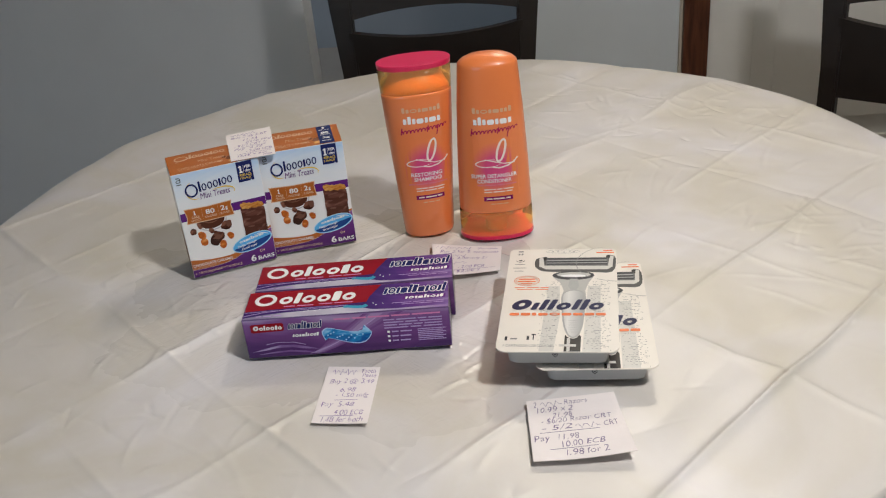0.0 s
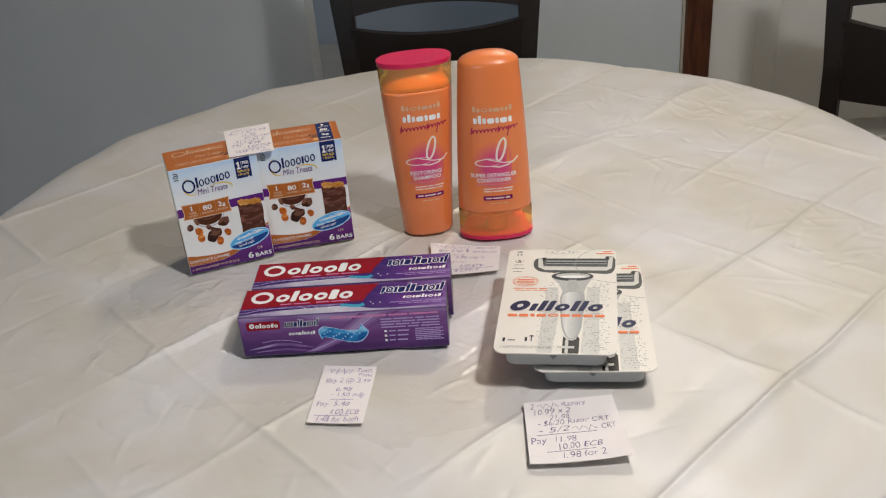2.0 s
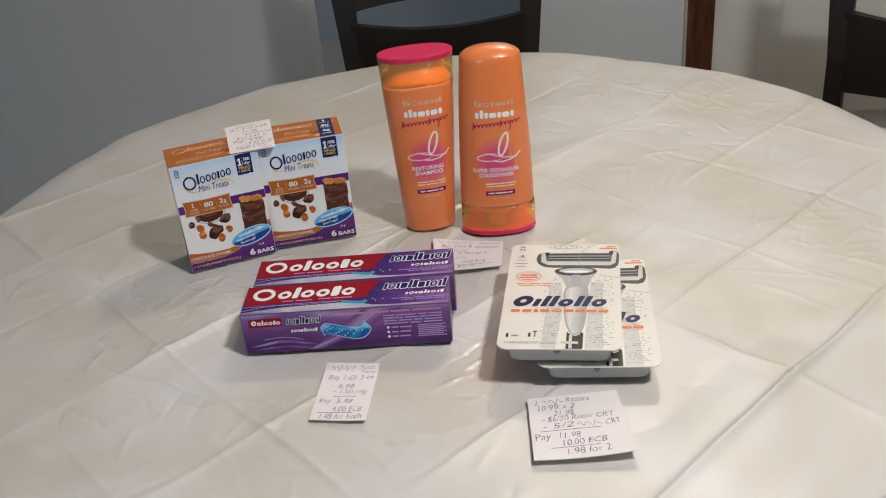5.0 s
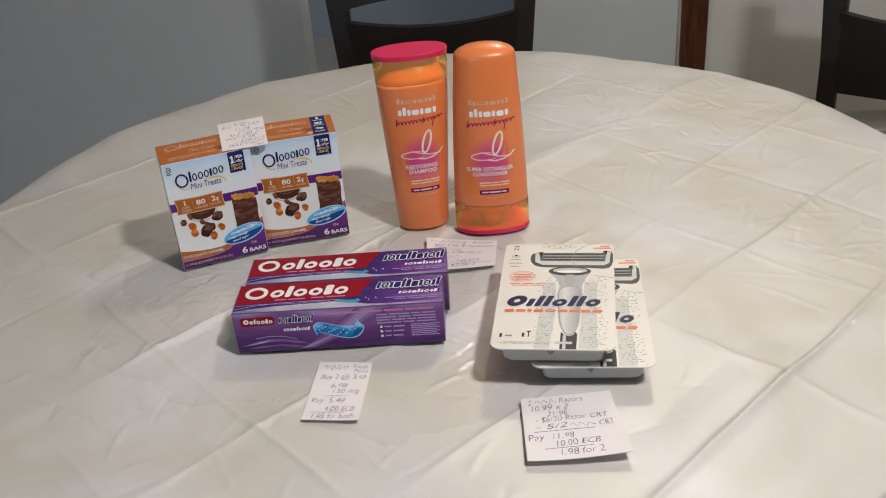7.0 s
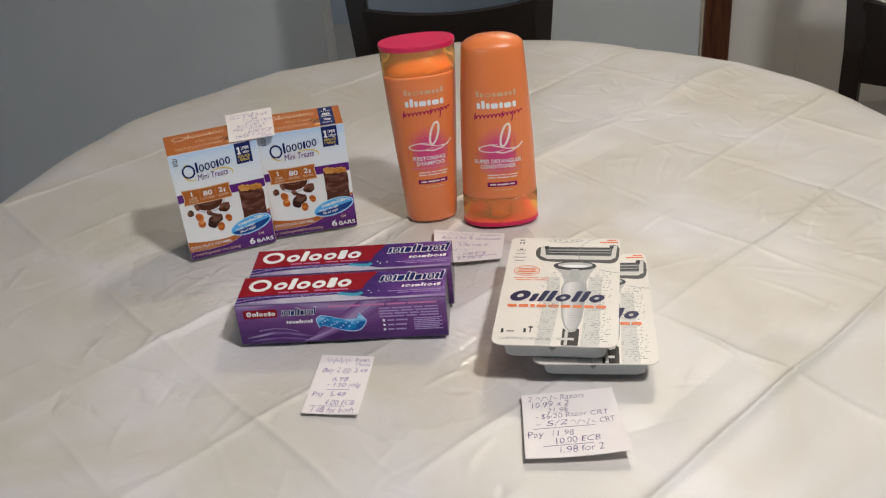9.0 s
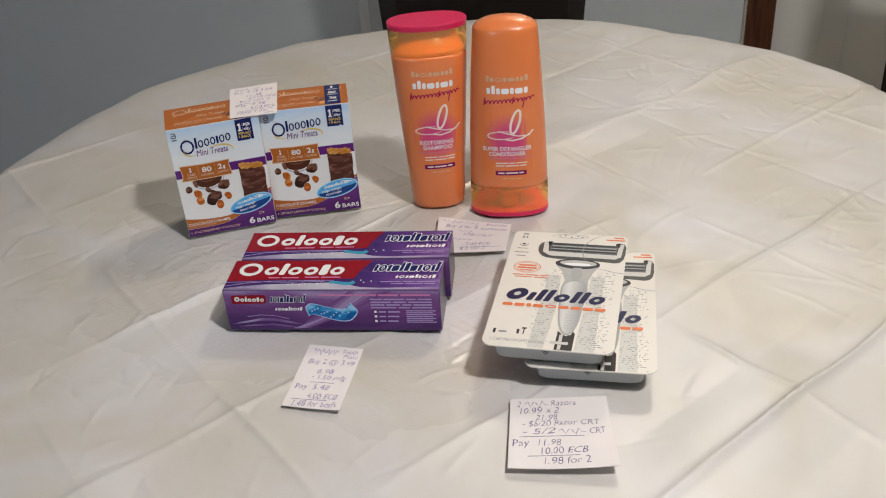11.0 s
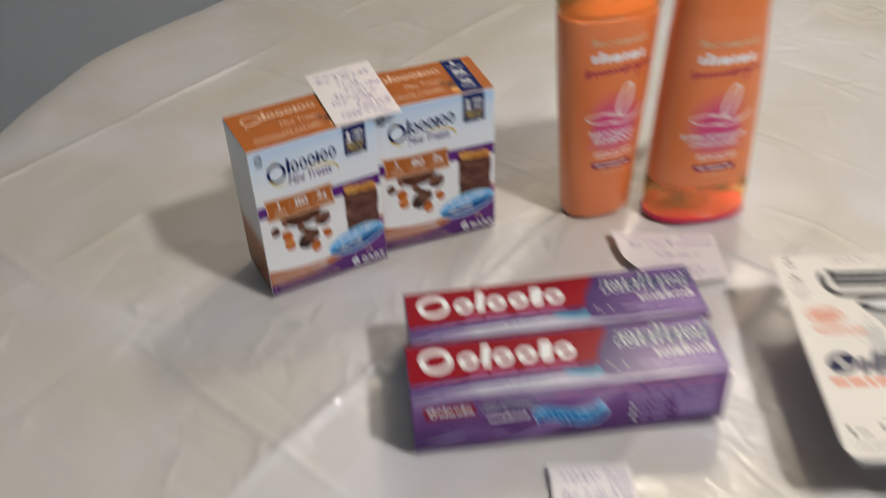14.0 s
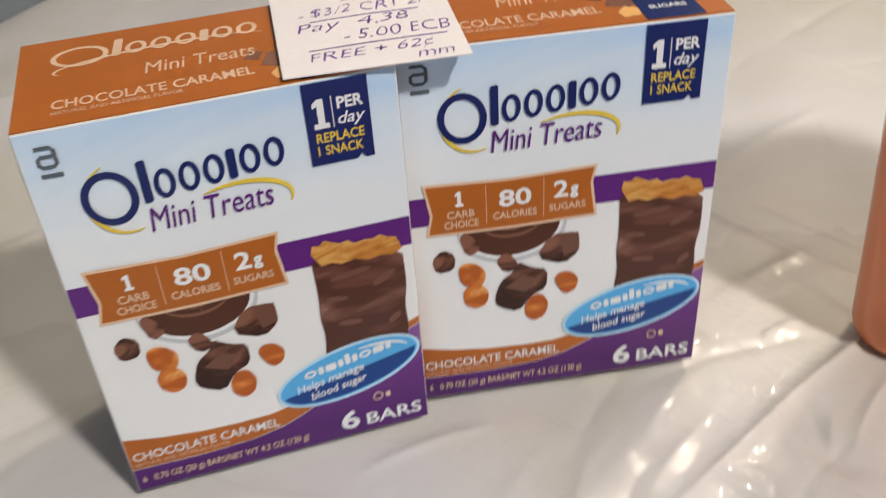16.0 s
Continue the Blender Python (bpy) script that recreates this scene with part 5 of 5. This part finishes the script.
def conditioner_bottle(m):
    c = empty("conditioner_bottle", m, "peach conditioner bottle standing on its clear amber and pink cap", "bottle")
    body = [(0.0355, 0.0425, 0.0245), (0.037, 0.0432, 0.0250), (0.042, 0.0432, 0.0250), (0.10, 0.0412, 0.0248), (0.16, 0.0378, 0.0240), (0.195, 0.0350, 0.0226), (0.207, 0.0341, 0.0219), (0.2105, 0.0334, 0.0213), (0.2118, 0.0324, 0.0205), (0.2150, 0.0285, 0.0178), (0.2185, 0.0205, 0.0125), (0.2205, 0.010, 0.0062), (0.2209, 0.003, 0.002)]
    body_part = part("body", loft(body, OVAL, 64), PEACH, c, smooth=True)
    part("shoulder", loft([(0.008, 0.0125, 0.0125), (0.016, 0.0135, 0.0125), (0.0195, 0.020, 0.015), (0.026, 0.034, 0.0195), (0.0354, 0.040, 0.0228)], 2.1, 48), SHOULDER, c, "glossy orange shoulder inside the cap", True)
    cap = part("cap", loft([(0.0056, 0.0440, 0.0257), (0.02, 0.0438, 0.0256), (0.0353, 0.0434, 0.0252)], OVAL, 64, inward=0.0014), AMBER, c, "clear amber plastic cap", True)
    cap.visible_shadow = False
    part("cap_base", loft([(0.0, 0.0432, 0.0250), (0.0012, 0.0444, 0.0260), (0.0054, 0.0441, 0.0258)], OVAL, 64), PINK, cap, "pink cap base")
    bottle_prints(body_part, wrapper(body), (("SUPER DETANGLER", -27, 80.6, 53, 4.8), ("CONDITIONER", -20.5, 74.4, 40, 4.8)), 149)
    return c


shampoo_bottle(pose(0.0772, 1.104, REST, 0, 0, 9) @ Matrix.Diagonal((1.0, 1.0, 1.02, 1.0)))
conditioner_bottle(pose(0.1603, 1.089, REST, 0, 0, 1) @ Matrix.Diagonal((1.0, 1.0, 1.02, 1.0)))


# ---- handwritten notes ----
def note(corners, lines, rules, label, pen, lift=(0, 0, 0, 0), z=REST, strike=(), thick=0.0004, cut=None):
    """A paper slip by its base-plan corners (top left, top right, bottom right, bottom left); lines: (text, u, v, width, height), fractions of the slip.
    strike: names of makers, each a wavy pen line in place of the word."""
    n = 10
    c = empty("note", pose(corners[3][0], corners[3][1], z), label, "note", "handwritten price notes")
    tl, tr, br, bl = (Vector((x - corners[3][0], y - corners[3][1])) for x, y in corners)

    def at(u, v, up=0.0):
        q = bl.lerp(br, u).lerp(tl.lerp(tr, u), v)
        h = lift[3] * ((1 - u) * (1 - v)) ** 2 + lift[2] * (u * (1 - v)) ** 2 + lift[0] * ((1 - u) * v) ** 2 + lift[1] * (u * v) ** 2
        h += 0.0006 * math.sin(u * 3.1 + v * 1.2) * math.sin(v * 3.1) + 0.0006
        return Vector((q.x, q.y, h + up))
    bm = bmesh.new()
    grids = []
    for up in (0.0, thick):
        grids.append([[bm.verts.new(at(max(i / n, cut * (0.55 - j / n)) if cut else i / n, j / n, up)) for i in range(n + 1)] for j in range(n + 1)])
    for k, g in enumerate(grids):
        for j in range(n):
            for i in range(n):
                q = (g[j][i], g[j][i + 1], g[j + 1][i + 1], g[j + 1][i])
                if len(set(q)) == 4:
                    bm.faces.new(q if k else q[::-1])
    a, b = grids
    for j in range(n):
        bm.faces.new((a[j][0], a[j + 1][0], b[j + 1][0], b[j][0]))
        bm.faces.new((a[j][n], b[j][n], b[j + 1][n], a[j + 1][n]))
        bm.faces.new((a[0][j], b[0][j], b[0][j + 1], a[0][j + 1]))
        bm.faces.new((a[n][j], a[n][j + 1], b[n][j + 1], b[n][j]))
    part("paper", bm, PAPER, c, smooth=False)
    W, H = (tr - tl).length * 1000, (tl - bl).length * 1000
    wrap = lambda x, y, l: at(x * 1000 / W, y * 1000 / H, thick + 0.00012)
    for text, u, v, w, h in lines:
        write("handwriting", None, 0, text, u * W, v * H, w * W, h * H, pen, c, shear=0.22, turn=2, bold=-0.012, wrap=wrap, hand=3.7 + u * 9 + v * 31)
    marks = []
    for u, v, w, h in strike:
        k = max(6, int(w * 34))
        marks += stroke([((u + w * i / k) * W, (v + h * (0.5 + 0.5 * math.sin(i * 2.3) * (1 if i % 5 else 1.4))) * H) for i in range(k + 1)], 0.55)
    for u0, u1, v in rules:
        marks += stroke([(u0 * W, v * H), ((u0 + u1) / 2 * W, (v + 0.008) * H), (u1 * W, (v + 0.012) * H)], 0.6)
    if marks:
        print_shapes("pen_stroke", None, 0, marks, pen, c, wrap)
    return c


note(((-0.0194, 0.8261), (0.0325, 0.8196), (0.0258, 0.7328), (-0.0262, 0.7395)),
     (("Tooth", 0.66, 0.885, 0.27, 0.07), ("Paste", 0.70, 0.815, 0.26, 0.06), ("Buy 2 @ 3.49", 0.12, 0.66, 0.82, 0.105), ("6.98", 0.36, 0.53, 0.28, 0.08), ("- 1.50 mfg", 0.30, 0.42, 0.60, 0.09), ("Pay  5.48", 0.08, 0.25, 0.60, 0.10), ("4.00 ECB", 0.36, 0.14, 0.52, 0.08), ("1.48 for both", 0.16, 0.02, 0.74, 0.08)),
     ((0.30, 0.72, 0.385), (0.10, 0.72, 0.115)), "white paper slip with a handwritten toothpaste price sum", INK_PEN, strike=((0.12, 0.85, 0.46, 0.10),), lift=(0, 0, 0.002, 0.001))
note(((0.1705, 0.7514), (0.2510, 0.7563), (0.2575, 0.6690), (0.1706, 0.6687)),
     (("2", 0.07, 0.87, 0.04, 0.08), ("Razors", 0.42, 0.88, 0.26, 0.075), ("10.99 x 2", 0.10, 0.765, 0.40, 0.085), ("21.98", 0.26, 0.665, 0.22, 0.08), ("- $6/20 Razor CRT", 0.13, 0.565, 0.76, 0.09), ("- 5/2", 0.13, 0.465, 0.32, 0.08), ("CRT", 0.78, 0.475, 0.16, 0.08), ("Pay", 0.03, 0.275, 0.17, 0.12), ("11.98", 0.28, 0.31, 0.22, 0.08), ("10.00 ECB", 0.30, 0.195, 0.44, 0.085), ("1.98 for 2", 0.33, 0.06, 0.42, 0.09)),
     ((0.10, 0.72, 0.43), (0.18, 0.66, 0.165)), "white paper slip with a handwritten razor price sum", INK_DARK, strike=((0.15, 0.87, 0.24, 0.09), (0.48, 0.47, 0.26, 0.08)), lift=(0, 0.001, 0.007, 0.002))
note(((0.0808, 1.0588), (0.1634, 1.0439), (0.1585, 0.9888), (0.0835, 0.984)),
     (("Shampoo", 0.66, 0.86, 0.28, 0.09), ("Buy 2 for $", 0.12, 0.70, 0.44, 0.12), ("conditioner", 0.60, 0.73, 0.36, 0.09), ("- 3.00 mfg 2/", 0.30, 0.48, 0.50, 0.10), ("- 2.00 ECB", 0.36, 0.20, 0.40, 0.09), ("$2.00 2", 0.34, 0.06, 0.36, 0.09)),
     ((0.30, 0.92, 0.155),), "white paper slip with a handwritten shampoo price sum", INK_PEN, strike=((0.06, 0.86, 0.50, 0.09), (0.30, 0.60, 0.18, 0.08), (0.16, 0.36, 0.34, 0.07)), lift=(0.003, 0.001, 0.001, 0.002), cut=0.5)
note(((-0.159, 1.129), (-0.108, 1.148), (-0.087, 1.061), (-0.136, 1.048)),
     (("Buy 2 @ 5.69", 0.10, 0.745, 0.80, 0.10), ("11.38", 0.36, 0.635, 0.32, 0.075), ("2(2.00) MFQ", 0.40, 0.535, 0.58, 0.08), ("- $3/2 CRT 2/", 0.14, 0.425, 0.74, 0.08), ("Pay  4.38", 0.12, 0.29, 0.64, 0.09), ("- 5.00 ECB", 0.36, 0.205, 0.60, 0.075), ("FREE + 62\u00a2", 0.16, 0.065, 0.68, 0.075), ("mm", 0.72, 0.02, 0.2, 0.04)),
     ((0.20, 0.82, 0.395), (0.16, 0.92, 0.165)), "white paper slip with a handwritten price sum, lying across two cartons", INK_PEN, strike=((0.10, 0.86, 0.56, 0.08),), z=REST + 0.1335)
